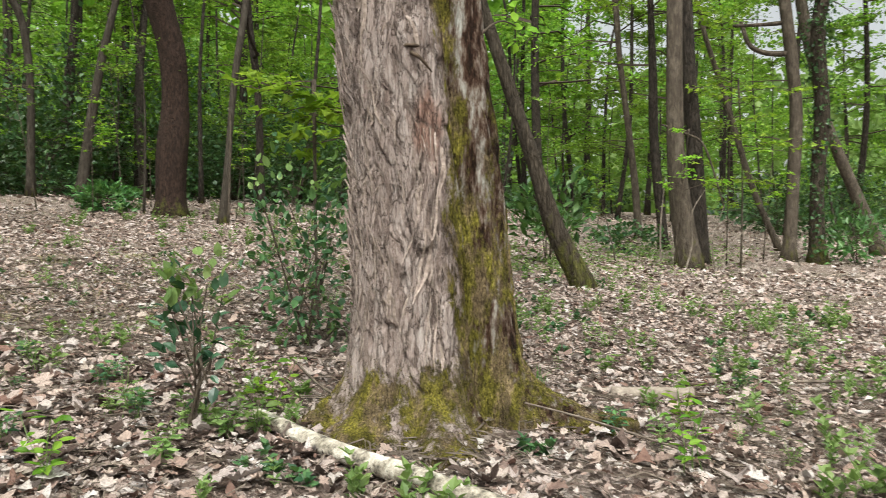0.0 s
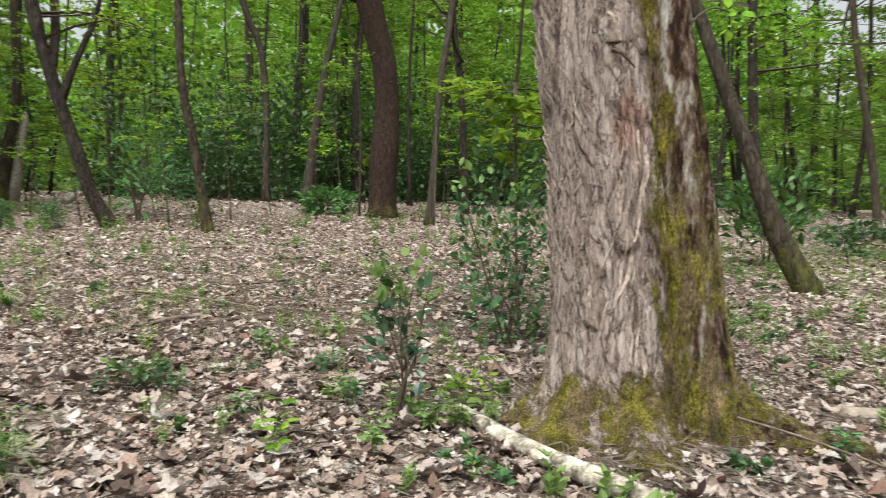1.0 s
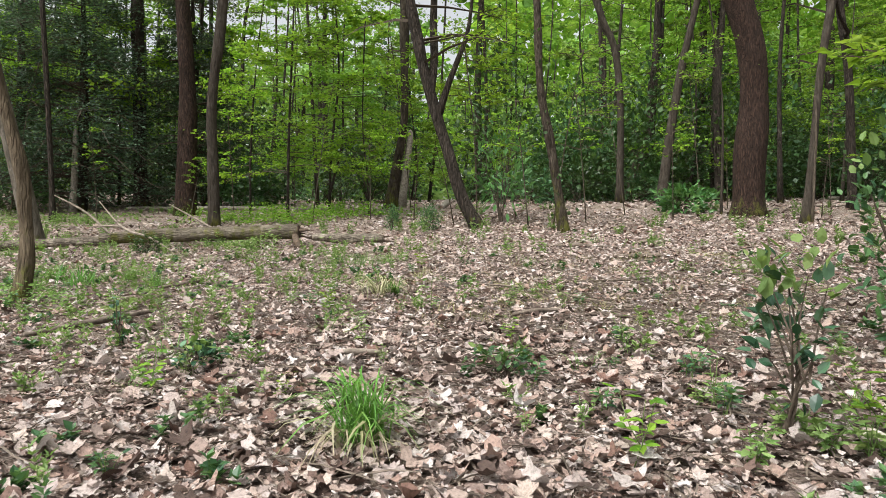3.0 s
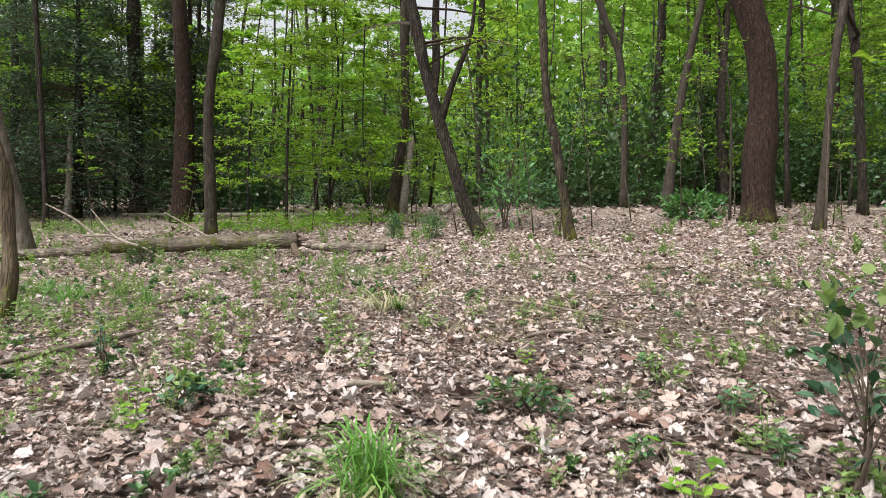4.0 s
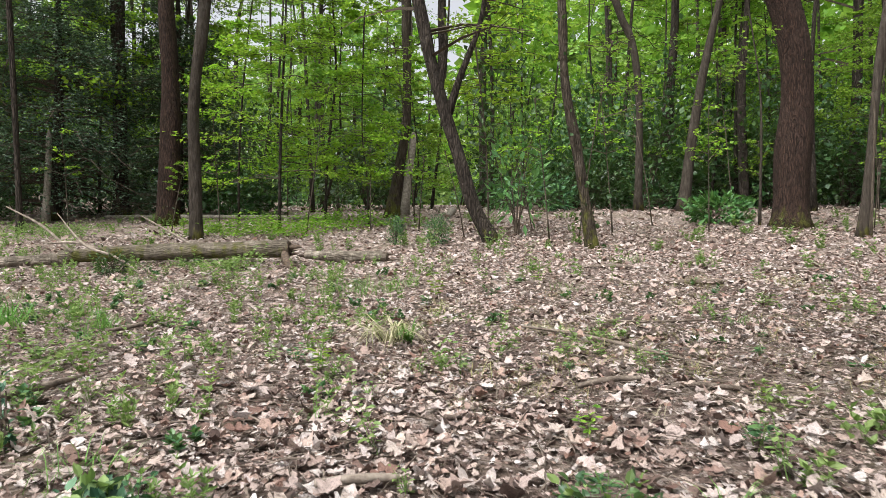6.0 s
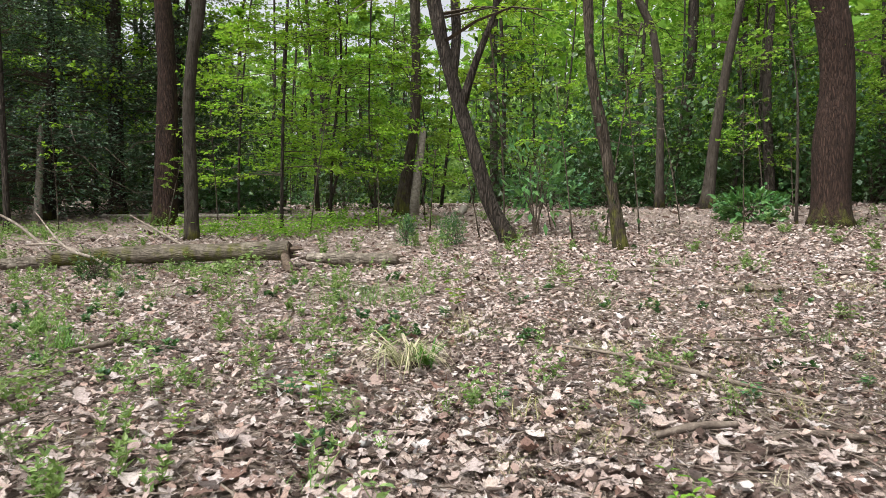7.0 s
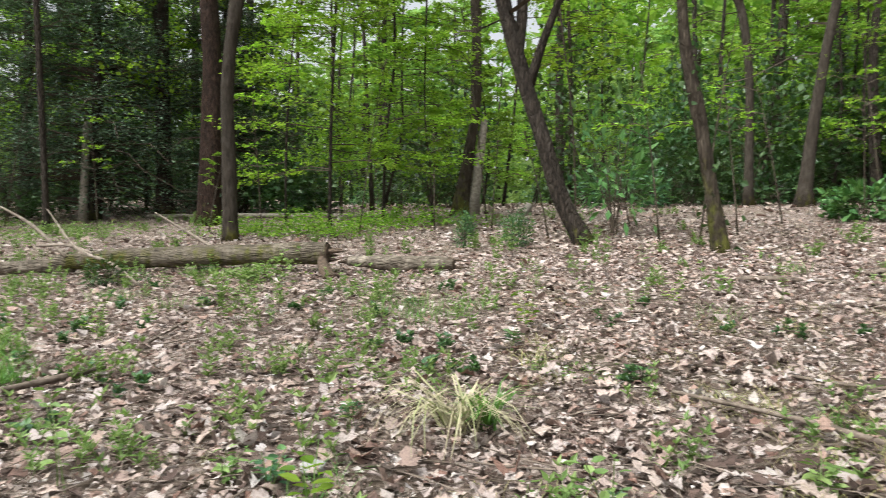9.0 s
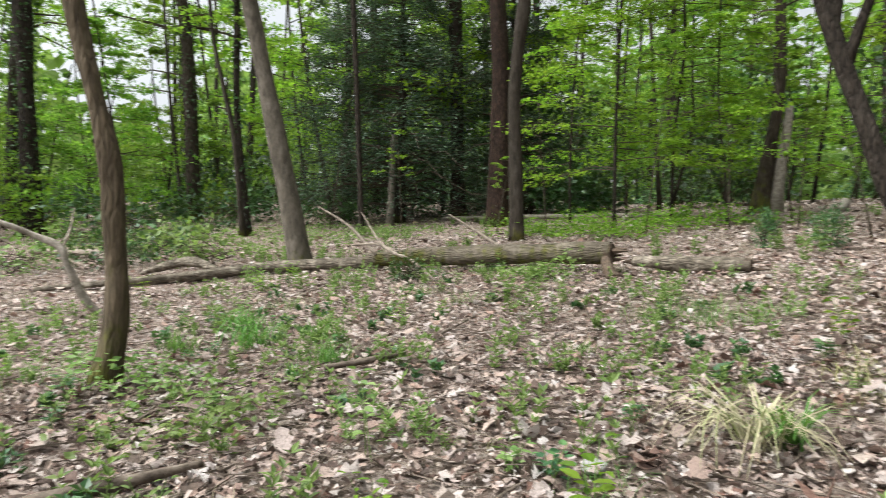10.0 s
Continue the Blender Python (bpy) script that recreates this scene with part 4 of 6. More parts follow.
tree([(11.75, 6.75, 0.55, 0.18), (11.70, 6.82, 2.2, 0.15), (11.62, 6.90, 3.7, 0.15), (11.56, 6.97, 5.2, 0.15)], 11, M_brown, "dark stem of a twin-stemmed tree", sides=14, flare=0.3, crown=HIGH, leaves=M_wood, seed=47)
tree([(13.84, 9.08, 0.81, 0.12), (13.68, 9.23, 3.08, 0.118), (13.66, 9.27, 4.71, 0.10)], 9, M_brown, "dark ragged tree behind twin stems", sides=10, crown=dict(HIGH, z_from=3.5), leaves=M_fresh, seed=48)
tree([(15.96, 11.47, 1.10, 0.105), (15.85, 11.58, 2.9, 0.105), (15.58, 11.82, 5.76, 0.09), (15.48, 11.92, 7.41, 0.09)], 11, M_pale, "slim grey tree in young foliage", sides=10, crown=dict(HIGH, z_from=4), leaves=M_fresh, seed=49)
tree([(15.36, 7.10, 0.59, 0.15), (15.45, 7.06, 2.16, 0.131), (15.50, 7.04, 3.71, 0.143), (15.43, 7.11, 4.89, 0.143), (15.32, 7.21, 6.08, 0.131)], 12, M_pale, "brown tree with a crooked side limb", sides=12, crown=HIGH, leaves=M_wood, seed=50, arms=[[(15.41, 7.13, 4.94, 0.07), (15.0, 7.42, 4.95, 0.055), (14.71, 7.63, 5.13, 0.05), (14.57, 7.74, 5.6, 0.04)], [(15.36, 7.18, 5.6, 0.05), (14.95, 7.47, 5.55, 0.04), (14.4, 7.81, 5.51, 0.03)]])
tree([(17.69, 8.56, 0.75, 0.09), (17.13, 8.98, 2.35, 0.084), (16.63, 9.37, 4.44, 0.077), (16.17, 9.73, 6.26, 0.07)], 9, M_pale, "thin slanting grey tree", sides=8, crown=dict(HIGH, reach=1.5, count=12), leaves=M_fresh, seed=51)
tree([(15.85, 6.75, 0.55, 0.19), (15.86, 6.77, 2.16, 0.155), (15.96, 6.72, 3.71, 0.167), (15.90, 6.79, 5.14, 0.167), (15.98, 6.75, 6.09, 0.167)], 12, M_mossy, "dark tree clad in ivy", ivy=1500, sides=12, crown=HIGH, leaves=M_wood, seed=52, limbs=2)
tree([(20.4, 7.4, 0.68, 0.20), (19.8, 7.8, 2.3, 0.17), (19.3, 8.2, 3.9, 0.145), (19.1, 8.4, 5.2, 0.145), (18.9, 8.6, 6.5, 0.16)], 11, M_pale, "leaning dark tree in woodland", sides=12, crown=HIGH, leaves=M_wood, seed=53)


# ---- fallen wood ----
def lying(name, line, radii, material, label, sides=14, lump=0.05, seed=1, category="log", rest=0.0, ends=None, group=""):
    """A stem that lies along a ground line of (x, y, lift above ground)."""
    p = np.array([(x, y, float(ground_z(x, y)) + up) for x, y, up in line])
    n = 8 * len(p)
    rows = spline(np.column_stack([p, radii]), n)
    org = rows[0, :3].copy()
    top = thing(name, org, label, category, group)
    part("bark", mesh_of("bark", *tube(rows[:, :3] - org, rows[:, 3], sides, lump, seed, cap=not ends), True), material, top)
    if ends:
        for k, way in ((0, rows[0, :3] - rows[2, :3]), (n - 1, rows[-1, :3] - rows[-3, :3])):
            way = unit(way)
            c = rows[k, :3] - org
            g = np.random.default_rng(seed + k)
            r = rows[k, 3]
            stump = part("broken_end", mesh_of("broken_end", *tube(np.array([c - 0.05 * way, c + way * 0.012]), [r * 0.98, r * 0.86], sides)), ends, top)
            for q in range(6):
                o = g.normal(0, 0.4, 3) * r
                e = g.uniform(0.03, 0.14)
                part("splinter", mesh_of("splinter", *tube(np.array([c + o - 0.03 * way, c + o + way * e]), [r * 0.3, r * 0.06], 5)), ends, stump)
    return top


lying("birch_log", [(1.97, 2.31, 0.045), (2.09, 1.82, 0.04), (2.22, 1.35, 0.045), (2.35, 0.85, 0.04)], [0.033, 0.038, 0.040, 0.043], M_birch,
      "peeling white birch log lying in dead leaves", 20, 0.03, 4, ends=M_snag)
lying("short_log", [(3.76, 2.06, 0.0), (3.96, 1.89, 0.025), (4.22, 1.68, 0.035)], [0.03, 0.042, 0.046], M_dead, "short barkless log half sunk in leaves", 16, 0.05, 6, ends=M_rot)
big = lying("fallen_log", [(-3.0, 9.85, 0.21), (-4.0, 9.78, 0.19), (-5.2, 9.70, 0.16), (-6.1, 9.55, 0.13)], [0.112, 0.112, 0.105, 0.088], M_log,
            "fallen mossy tree trunk on the woodland floor", 22, 0.05, 9, ends=M_rot)
lying("fallen_limb", [(-5.9, 9.62, 0.10), (-7.2, 9.05, 0.09), (-7.75, 8.25, 0.08), (-8.3, 7.5, 0.06), (-8.9, 6.85, 0.05)], [0.080, 0.074, 0.062, 0.046, 0.028], M_flaky,
      "pale fallen limb trailing from a log", 12, 0.06, 10)
lying("fallen_limb", [(-7.6, 8.5, 0.08), (-8.1, 8.45, 0.20), (-8.6, 8.25, 0.12), (-9.1, 8.3, 0.04)], [0.050, 0.060, 0.048, 0.025], M_flaky, "forked grey limb on the ground", 10, 0.08, 11)
lying("fallen_log", [(-2.80, 9.92, 0.13), (-2.3, 9.98, 0.10), (-1.72, 10.05, 0.08)], [0.05, 0.075, 0.07], M_flaky, "short rotten piece of log in grass", 14, 0.08, 12, ends=M_rot)
lying("tree_stump", [(-2.88, 9.60, -0.03), (-2.96, 9.68, 0.08), (-3.05, 9.78, 0.19)], [0.10, 0.065, 0.025], M_rot, "split rotten stump at a log's end", 12, 0.12, 13, "stump")
for k, (line, rad) in enumerate((
        ([(-4.55, 8.95, 0.01), (-5.0, 9.1, 0.22), (-5.5, 9.2, 0.33), (-6.0, 9.35, 0.72)], [0.015, 0.018, 0.016, 0.006]),
        ([(-5.3, 9.2, 0.28), (-5.7, 9.3, 0.34), (-6.1, 9.3, 0.33)], [0.02, 0.018, 0.012]),
        ([(-5.9, 9.5, 0.20), (-6.3, 9.45, 0.55), (-6.75, 9.35, 0.82)], [0.022, 0.018, 0.008]),
        ([(-4.4, 10.25, 0.10), (-4.9, 10.35, 0.33), (-5.45, 10.4, 0.62)], [0.02, 0.017, 0.008]))):
    lying("dead_branch", line, rad, M_dead, "bare grey branch jutting from a fallen trunk", 8, 0.06, 20 + k, "branch", group="dead branches")
lying("dead_branch", [(-6.41, 6.42, -0.02), (-6.50, 6.27, 0.18), (-6.57, 6.15, 0.49), (-6.63, 6.11, 0.66), (-6.80, 5.96, 0.78), (-6.95, 5.75, 0.90), (-7.2, 5.5, 1.0)],
      [0.030, 0.036, 0.031, 0.034, 0.027, 0.025, 0.012], M_snag, "pale bent dead branch leaning by a young tree", 10, 0.10, 31, "branch")
lying("dead_branch", [(-6.62, 6.12, 0.64), (-6.68, 6.22, 0.80), (-6.80, 6.32, 1.0)], [0.014, 0.011, 0.005], M_dead, "thin grey side twig of a dead branch", 8, 0.07, 32, "branch")
for k, (line, rad) in enumerate((
        ([(10.75, 6.35, 0.0), (10.85, 6.3, 0.45), (10.7, 6.2, 0.95), (10.9, 6.1, 1.35)], [0.014, 0.012, 0.009, 0.004]),
        ([(11.35, 6.2, 0.0), (11.2, 6.15, 0.5), (11.45, 6.1, 1.1)], [0.013, 0.010, 0.004]),
        ([(11.6, 6.3, 0.0), (11.8, 6.2, 0.4), (12.2, 6.1, 0.75), (12.5, 6.1, 0.8)], [0.012, 0.010, 0.008, 0.004]),
        ([(10.45, 6.6, 0.0), (10.3, 6.5, 0.7), (10.35, 6.45, 1.5)], [0.016, 0.013, 0.005]))):
    lying("dead_branch", line, rad, M_dead, "bare thin stem at the foot of twin trunks", 7, 0.06, 40 + k, "branch", group="dead branches")
lying("fallen_limb", [(-10.6, 8.7, 0.05), (-11.9, 9.1, 0.10), (-13.0, 9.2, 0.10), (-14.1, 9.0, 0.06)], [0.05, 0.07, 0.06, 0.05], M_dead, "grey limb lying far back on leaves", 10, 0.08, 37)
lying("long_log", [(-10.5, 17.0, 0.05), (-7.9, 17.0, 0.06), (-4.6, 16.9, 0.05)], [0.05, 0.055, 0.05], M_snag, "long pale pole lying behind the trees", 8, 0.05, 33)
lying("far_log", [(9.2, 22.5, 0.06), (10.6, 23.2, 0.07)], [0.07, 0.08], M_snag, "pale log far back under trees", 8, 0.05, 34)
lying("far_log", [(7.2, 17.8, 0.04), (8.6, 17.4, 0.05)], [0.04, 0.05], M_dead, "thin grey log beside a slim tree", 8, 0.05, 35)
lying("pale_log", [(-1.95, 17.4, 0.05), (-2.1, 19.3, 0.10)], [0.06, 0.09], M_snag, "short bleached log end", 10, 0.05, 36)


# ---- yew, maples and shrubs ----
def evergreen(at, high, reach, n, seed, label):
    """A dense dark conifer with drooping sprays."""
    g = np.random.default_rng(seed)
    x, y = at
    top = thing("yew_tree", (x, y, float(ground_z(x, y))), label, "tree")
    rows = spline([(0, 0, -0.1, 0.16), (0.1, 0, high * 0.4, 0.11), (0, 0.1, high, 0.03)], 14)
    part("trunk", mesh_of("trunk", *tube(rows[:, :3], rows[:, 3], 10, 0.06, seed), True), M_brown, top)
    wood, leaf = spray_crown(g, rows, z_from=0.25, reach=reach, count=n, per=250, size=0.085, rise=0.3, droop=0.5, flat=0.9, top_reach=0.5, twigs=7, wide=0.42, tilt=0.8)
    tagged(part("twig_spray", mesh_of("twig_spray", *wood), M_twig, top), kind="stuff")
    part("crown", mesh_of("crown", *leaf), M_yew, top)


evergreen((-11.5, 16.5), 6.9, 2.6, 200, 61, "dense dark yew tree with drooping needles")
evergreen((-9.2, 18.0), 7.0, 1.9, 120, 62, "dark yew tree behind other trees")
evergreen((-13.1, 16.2), 7.2, 1.8, 64, 67, "narrow dark evergreen beside a yew")

# Young maples with layered fresh leaves.
MAPLE = dict(z_from=0.9, reach=2.0, count=50, per=120, size=0.082, rise=0.15, droop=0.25, flat=0.13, twigs=5, tilt=0.35, shape=PALMATE)
tree([(-5.07, 14.74, 1.5, 0.04), (-5.05, 14.74, 3.2, 0.035), (-5.0, 14.8, 5.0, 0.03)], 6.5, M_brown, "young maple in bright spring leaf", "young_maple", 8, 0.2, MAPLE, M_fresh, "young maples", 63)
tree([(-4.5, 16.0, 1.65, 0.04), (-4.45, 16.0, 3.2, 0.035), (-4.3, 16.1, 5.0, 0.03)], 7, M_brown, "young maple in bright spring leaf", "young_maple", 8, 0.2, dict(MAPLE, reach=2.1, z_from=1.4), M_fresh, "young maples", 64)
tree([(-3.3, 15.2, 1.56, 0.025), (-3.35, 15.2, 2.6, 0.022), (-3.45, 15.2, 3.6, 0.015)], 4.6, M_brown, "slender young maple in spring leaf", "young_maple", 8, 0.2, dict(MAPLE, reach=1.3, count=20), M_fresh, "young maples", 65)
tree([(-6.3, 15.5, 1.58, 0.03), (-6.3, 15.5, 3.0, 0.03)], 5.8, M_brown, "young maple in bright spring leaf", "young_maple", 8, 0.2, dict(MAPLE, reach=1.5, count=24), M_fresh, "young maples", 66)
tree([(3.28, 4.4, 0.36, 0.018), (3.26, 4.42, 0.9, 0.014)], 1.95, M_twig, "maple sapling with bright new leaves", "sapling", 8, 0.2, dict(z_from=1.42, reach=0.8, count=16, per=40, size=0.092, rise=0.1, droop=0.15, flat=0.12, twigs=3, top_reach=0.8, tilt=0.3, shape=PALMATE), M_fresh, seed=68)
tree([(12.35, 6.35, 0.5, 0.022), (12.3, 6.3, 1.4, 0.018), (12.2, 6.25, 2.4, 0.012)], 3.3, M_pale, "maple sapling in new leaf beside twin trunks", "sapling", 8, 0.2, dict(z_from=1.0, reach=1.3, count=18, per=40, size=0.085, rise=0.12, droop=0.15, flat=0.13, twigs=4, top_reach=0.7, shape=PALMATE), M_fresh, seed=88)
bush("rhododendron", (8.6, 7.3), (0.85, 0.6, 0.95), 420, 0.20, M_laurel, "pale green rhododendron behind a leaning tree", seed=80, wide=0.45, lift=0.85)
bush("rhododendron", (16.6, 6.3), (0.9, 0.8, 1.1), 420, 0.20, M_laurel, "broad-leaved rhododendron among trunks", seed=81, wide=0.45)
bush("holly_bush", (12.0, 8.6), (0.8, 0.6, 0.55), 420, 0.11, M_holly, "low holly bush among trunks", seed=82)
bush("rhododendron", (1.6, 21.5), (1.3, 0.9, 1.3), 700, 0.17, M_deep, "dark rhododendron thicket under trees", seed=83, wide=0.5)
bush("rhododendron", (3.3, 21.8), (1.2, 0.9, 0.95), 650, 0.17, M_holly, "dark rhododendron thicket under trees", seed=84, wide=0.5)
bush("rhododendron", (0.0, 20.6), (1.1, 0.9, 0.9), 520, 0.18, M_holly, "green rhododendron thicket under trees", seed=85, wide=0.5)
bush("holly_bush", (5.2, 22.6), (1.4, 1.0, 1.6), 900, 0.16, M_deep, "dark holly thicket under trees", seed=86)
bush("rowan_sapling", (-0.15, 13.3), (0.55, 0.45, 1.9), 300, 0.19, M_rowan, "sapling bush with long drooping leaves", seed=87, wide=0.36, lift=0.66, clumps=9, droop=0.3, tips=M_rowan)
tree([(-0.75, 14.6, 1.46, 0.02), (-0.78, 14.6, 2.6, 0.017), (-0.85, 14.65, 3.6, 0.012)], 3.9, M_twig, "slim maple sapling with layered new leaves", "sapling", 8, 0.2, dict(z_from=2.2, reach=1.3, count=22, per=44, size=0.095, rise=0.12, droop=0.1, flat=0.12, twigs=3, top_reach=0.7, shape=PALMATE), M_fresh, seed=69)
bush("laurel_shrub", (3.75, 15.6), (0.64, 0.55, 0.52), 700, 0.14, M_laurel, "glossy green laurel shrub on leaf litter", seed=70, shape=BLADE6, wide=0.6)
bush("holly_bush", (1.71, 2.28), (0.13, 0.13, 0.66), 125, 0.068, M_shine, "young holly with upright stem beside an old tree", tips=M_herb, seed=71, shape=BLADE6, clumps=11, stems=3, wide=0.66, lift=0.68)
bush("holly_bush", (2.90, 3.75), (0.42, 0.32, 1.30), 600, 0.074, M_holly, "blue-green holly bush behind an old tree", tips=M_herb, seed=72, shape=BLADE6, clumps=18, stems=5, wide=0.62, lift=0.5)
bush("evergreen_shrub", (-7.4, 18.2), (1.2, 1.0, 1.25), 1300, 0.14, M_deep, "dark evergreen shrub in shade", seed=73)
bush("small_conifer", (-2.0, 11.8), (0.15, 0.14, 0.42), 600, 0.050, M_holly, "small bluish conifer seedling", "seedling", seed=74, wide=0.35, clumps=16)
bush("small_conifer", (-1.35, 12.1), (0.22, 0.2, 0.45), 800, 0.050, M_holly, "small bushy conifer seedling", "seedling", seed=75, wide=0.35, clumps=18)
bush("holly_seedling", (-1.83, 3.57), (0.07, 0.07, 0.34), 64, 0.042, M_shine, "dark upright holly seedling in litter", "seedling", seed=77, shape=BLADE6, stems=2, clumps=8, wide=0.6)
bush("ground_ivy", (-0.96, 2.83), (0.15, 0.13, 0.17), 90, 0.052, M_shine, "blue-green ground ivy clump on leaf litter", "ground ivy", seed=78, shape=BLADE6, clumps=9, wide=0.8, tips=M_herb)
bush("ground_ivy", (0.57, 3.20), (0.18, 0.15, 0.19), 130, 0.046, M_holly, "leafy green clump on leaf litter", "ground ivy", seed=79, shape=BLADE6, clumps=10, wide=0.75, tips=M_herb)
bush("young_fern", (-5.0, 9.0), (0.2, 0.2, 0.3), 320, 0.06, M_deep, "dark seedling beside a fallen trunk", "seedling", seed=76, wide=0.4)


# Thin understorey saplings with few leaves.
def whip(seed, high, leaves, label, bare=0.45):
    g = np.random.default_rng(seed)
    bend = g.normal(0, 0.10, 2) * high

    def make(x, y):
        z = float(ground_z(x, y))
        rows = [(x, y, z, 0.014), (x + 0.5 * bend[0], y + 0.5 * bend[1], z + 0.5 * high, 0.010), (x + bend[0], y + bend[1], z + 0.9 * high, 0.006)]
        return tree(rows, high, M_pale, label, "thin_sapling", 6, 0.2, dict(z_from=bare * high, reach=0.30 * high, count=9, per=18, size=0.075, rise=0.5, droop=0.2, flat=0.3, twigs=3, shape=PALMATE), leaves, "thin saplings", seed)
    return make


# ---- the wood behind ----
def polar(az, far):
    a = radians(az)
    return 0.3 - far * math.sin(a), 1.0 + far * math.cos(a)


def spread(make, places, seed, smin=0.8, smax=1.25):
    """One of each kind is built, then copied with its own turn and size."""
    g = np.random.default_rng(seed)
    models = []
    for n, (x, y) in enumerate(places):
        if n < len(make):
            models.append(make[n](x, y))
        else:
            s = g.uniform(smin, smax)
            m = Matrix.LocRotScale((x, y, float(ground_z(x, y)) - 0.02), Euler((0, 0, g.uniform(0, 6.28))), (s, s, s * g.uniform(0.9, 1.15)))
            copy_thing(models[n % len(make)], m)


def places(seed, count, far0, far1, az0=-80, az1=82, gap=1.6):
    g = np.random.default_rng(seed)
    out = []
    tries = 0
    while len(out) < count and tries < 20000:
        tries += 1
        x, y = polar(g.uniform(az0, az1), math.sqrt(g.uniform(far0 ** 2, far1 ** 2)))
        if all((x - a) ** 2 + (y - b) ** 2 > gap ** 2 for a, b in out):
            out.append((x, y))
    return out


def forest_tree(seed, high, radius, mat, leaves, z_from, reach, count, per, size, label, name="forest_tree"):
    g = np.random.default_rng(seed)
    lean = g.normal(0, 0.25, 2)

    def make(x, y):
        z = float(ground_z(x, y))
        c = [(x, y, z, radius), (x + lean[0], y + lean[1], z + high * 0.3, radius * 0.8), (x + lean[0] * 0.5, y + lean[1] * 1.6, z + high * 0.6, radius * 0.6)]
        return tree(c, high, mat, label, name, 9, 0.3, dict(z_from=z_from, reach=reach, count=count, per=per, size=size, flat=0.4, tilt=0.75, twigs=4), leaves, "trees of the wood", seed, 1, step=0.6)
    return make


def shrub_model(seed, radius, n, size, leaves, label):
    return lambda x, y: bush("evergreen_shrub", (x, y), radius, n, size, leaves, label, seed=seed, group="shrubs of the wood", clumps=34)


def young(seed, high, radius, mat, leaves, z_from, reach, count, size, label):
    return forest_tree(seed, high, radius, mat, leaves, z_from, reach, count, 136, 0.66 * size, label, "young_tree")


spread([young(101, 6.0, 0.045, M_brown, M_wood, 0.8, 1.9, 32, 0.14, "young woodland tree in spring leaf"),
        young(102, 7.5, 0.06, M_grey, M_fresh, 1.6, 2.2, 34, 0.14, "young woodland tree with lighter leaves"),
        young(103, 5.0, 0.04, M_brown, M_wood, 0.5, 1.7, 30, 0.13, "low young tree in spring leaf")],
       places(1, 40, 20.5, 38, -6, 82) + places(51, 7, 17, 30, 50, 80), 1)
spread([young(104, 6.5, 0.05, M_brown, M_wood, 0.8, 2.0, 32, 0.13, "young woodland tree in deeper green"),
        young(105, 7.5, 0.06, M_grey, M_wood, 1.6, 2.2, 34, 0.14, "slender young tree in deeper green")],
       places(5, 28, 20.5, 38, -60, -6) + places(55, 7, 24, 40, -82, -60), 5)
spread([forest_tree(111, 15, 0.17, M_brown, M_wood, 4.2, 3.2, 38, 100, 0.14, "tall dark tree of the wood"),
        forest_tree(112, 17, 0.20, M_grey, M_fresh, 5.0, 3.4, 38, 100, 0.14, "tall grey woodland tree in new leaf"),
        forest_tree(113, 13, 0.11, M_mossy, M_wood, 3.0, 2.6, 34, 100, 0.13, "slim mossy tree of the wood")],
       places(2, 26, 22, 48, -4, 80, gap=2.2), 2)
spread([forest_tree(114, 16, 0.18, M_brown, M_wood, 3.4, 3.4, 38, 100, 0.148, "tall dark tree in deeper green"),
        forest_tree(115, 14, 0.12, M_brown, M_wood, 2.6, 3.0, 36, 100, 0.14, "slim dark tree in deeper green")],
       places(6, 27, 22, 46, -60, -4, gap=2.2) + places(56, 3, 26, 46, -80, -60) + [polar(-47, 25), polar(-49.5, 29), polar(-45, 33), polar(-53, 27)], 6)
# Far crowns use the leaf colour with haze painted in.
spread([forest_tree(121, 15, 0.2, M_brown, M_far_haze, 1.0, 4.2, 30, 44, 0.46, "far tree of the dense wood"),
        forest_tree(122, 12, 0.2, M_grey, M_far_haze, 1.0, 4.0, 34, 44, 0.46, "far woodland tree in new leaf")],
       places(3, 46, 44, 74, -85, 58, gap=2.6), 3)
spread([shrub_model(131, (1.5, 1.5, 1.5), 800, 0.17, M_deep, "dark evergreen shrub under trees"),
        shrub_model(132, (1.2, 1.2, 2.3), 850, 0.15, M_deep, "holly shrub under taller trees"),
        shrub_model(133, (1.8, 1.6, 1.0), 800, 0.17, M_holly, "low dark evergreen shrub")],
       places(4, 52, 22, 46, gap=1.4), 4)
spread([shrub_model(134, (1.5, 1.4, 4.0), 1300, 0.16, M_deep, "tall dark holly under trees"),
        shrub_model(135, (1.3, 1.3, 2.8), 1000, 0.15, M_deep, "dark upright holly under trees")],
       places(15, 18, 21, 30, -42, 2, gap=1.6) + places(16, 9, 20.5, 27, 12, 38, gap=1.6) + [polar(-1.5, 21), polar(-4.5, 22.5), polar(-7.5, 21.5), polar(-10.5, 23), polar(-15, 22), polar(3, 23)], 15)
spread([shrub_model(136, (1.3, 1.2, 0.9), 700, 0.13, M_deep, "low dark bramble thicket under trees"), shrub_model(137, (1.0, 1.0, 1.3), 600, 0.12, M_wood, "loose green shrub under thin trees")],
       places(17, 12, 17, 27, 42, 78, gap=1.8), 17)
spread([shrub_model(138, (0.8, 0.7, 0.5), 420, 0.075, M_herb, "low green bramble on dead leaves"), shrub_model(139, (0.9, 0.8, 0.6), 380, 0.085, M_deep, "low dark bramble on dead leaves")],
       places(18, 11, 12.5, 20, 47, 76, gap=1.3), 18)


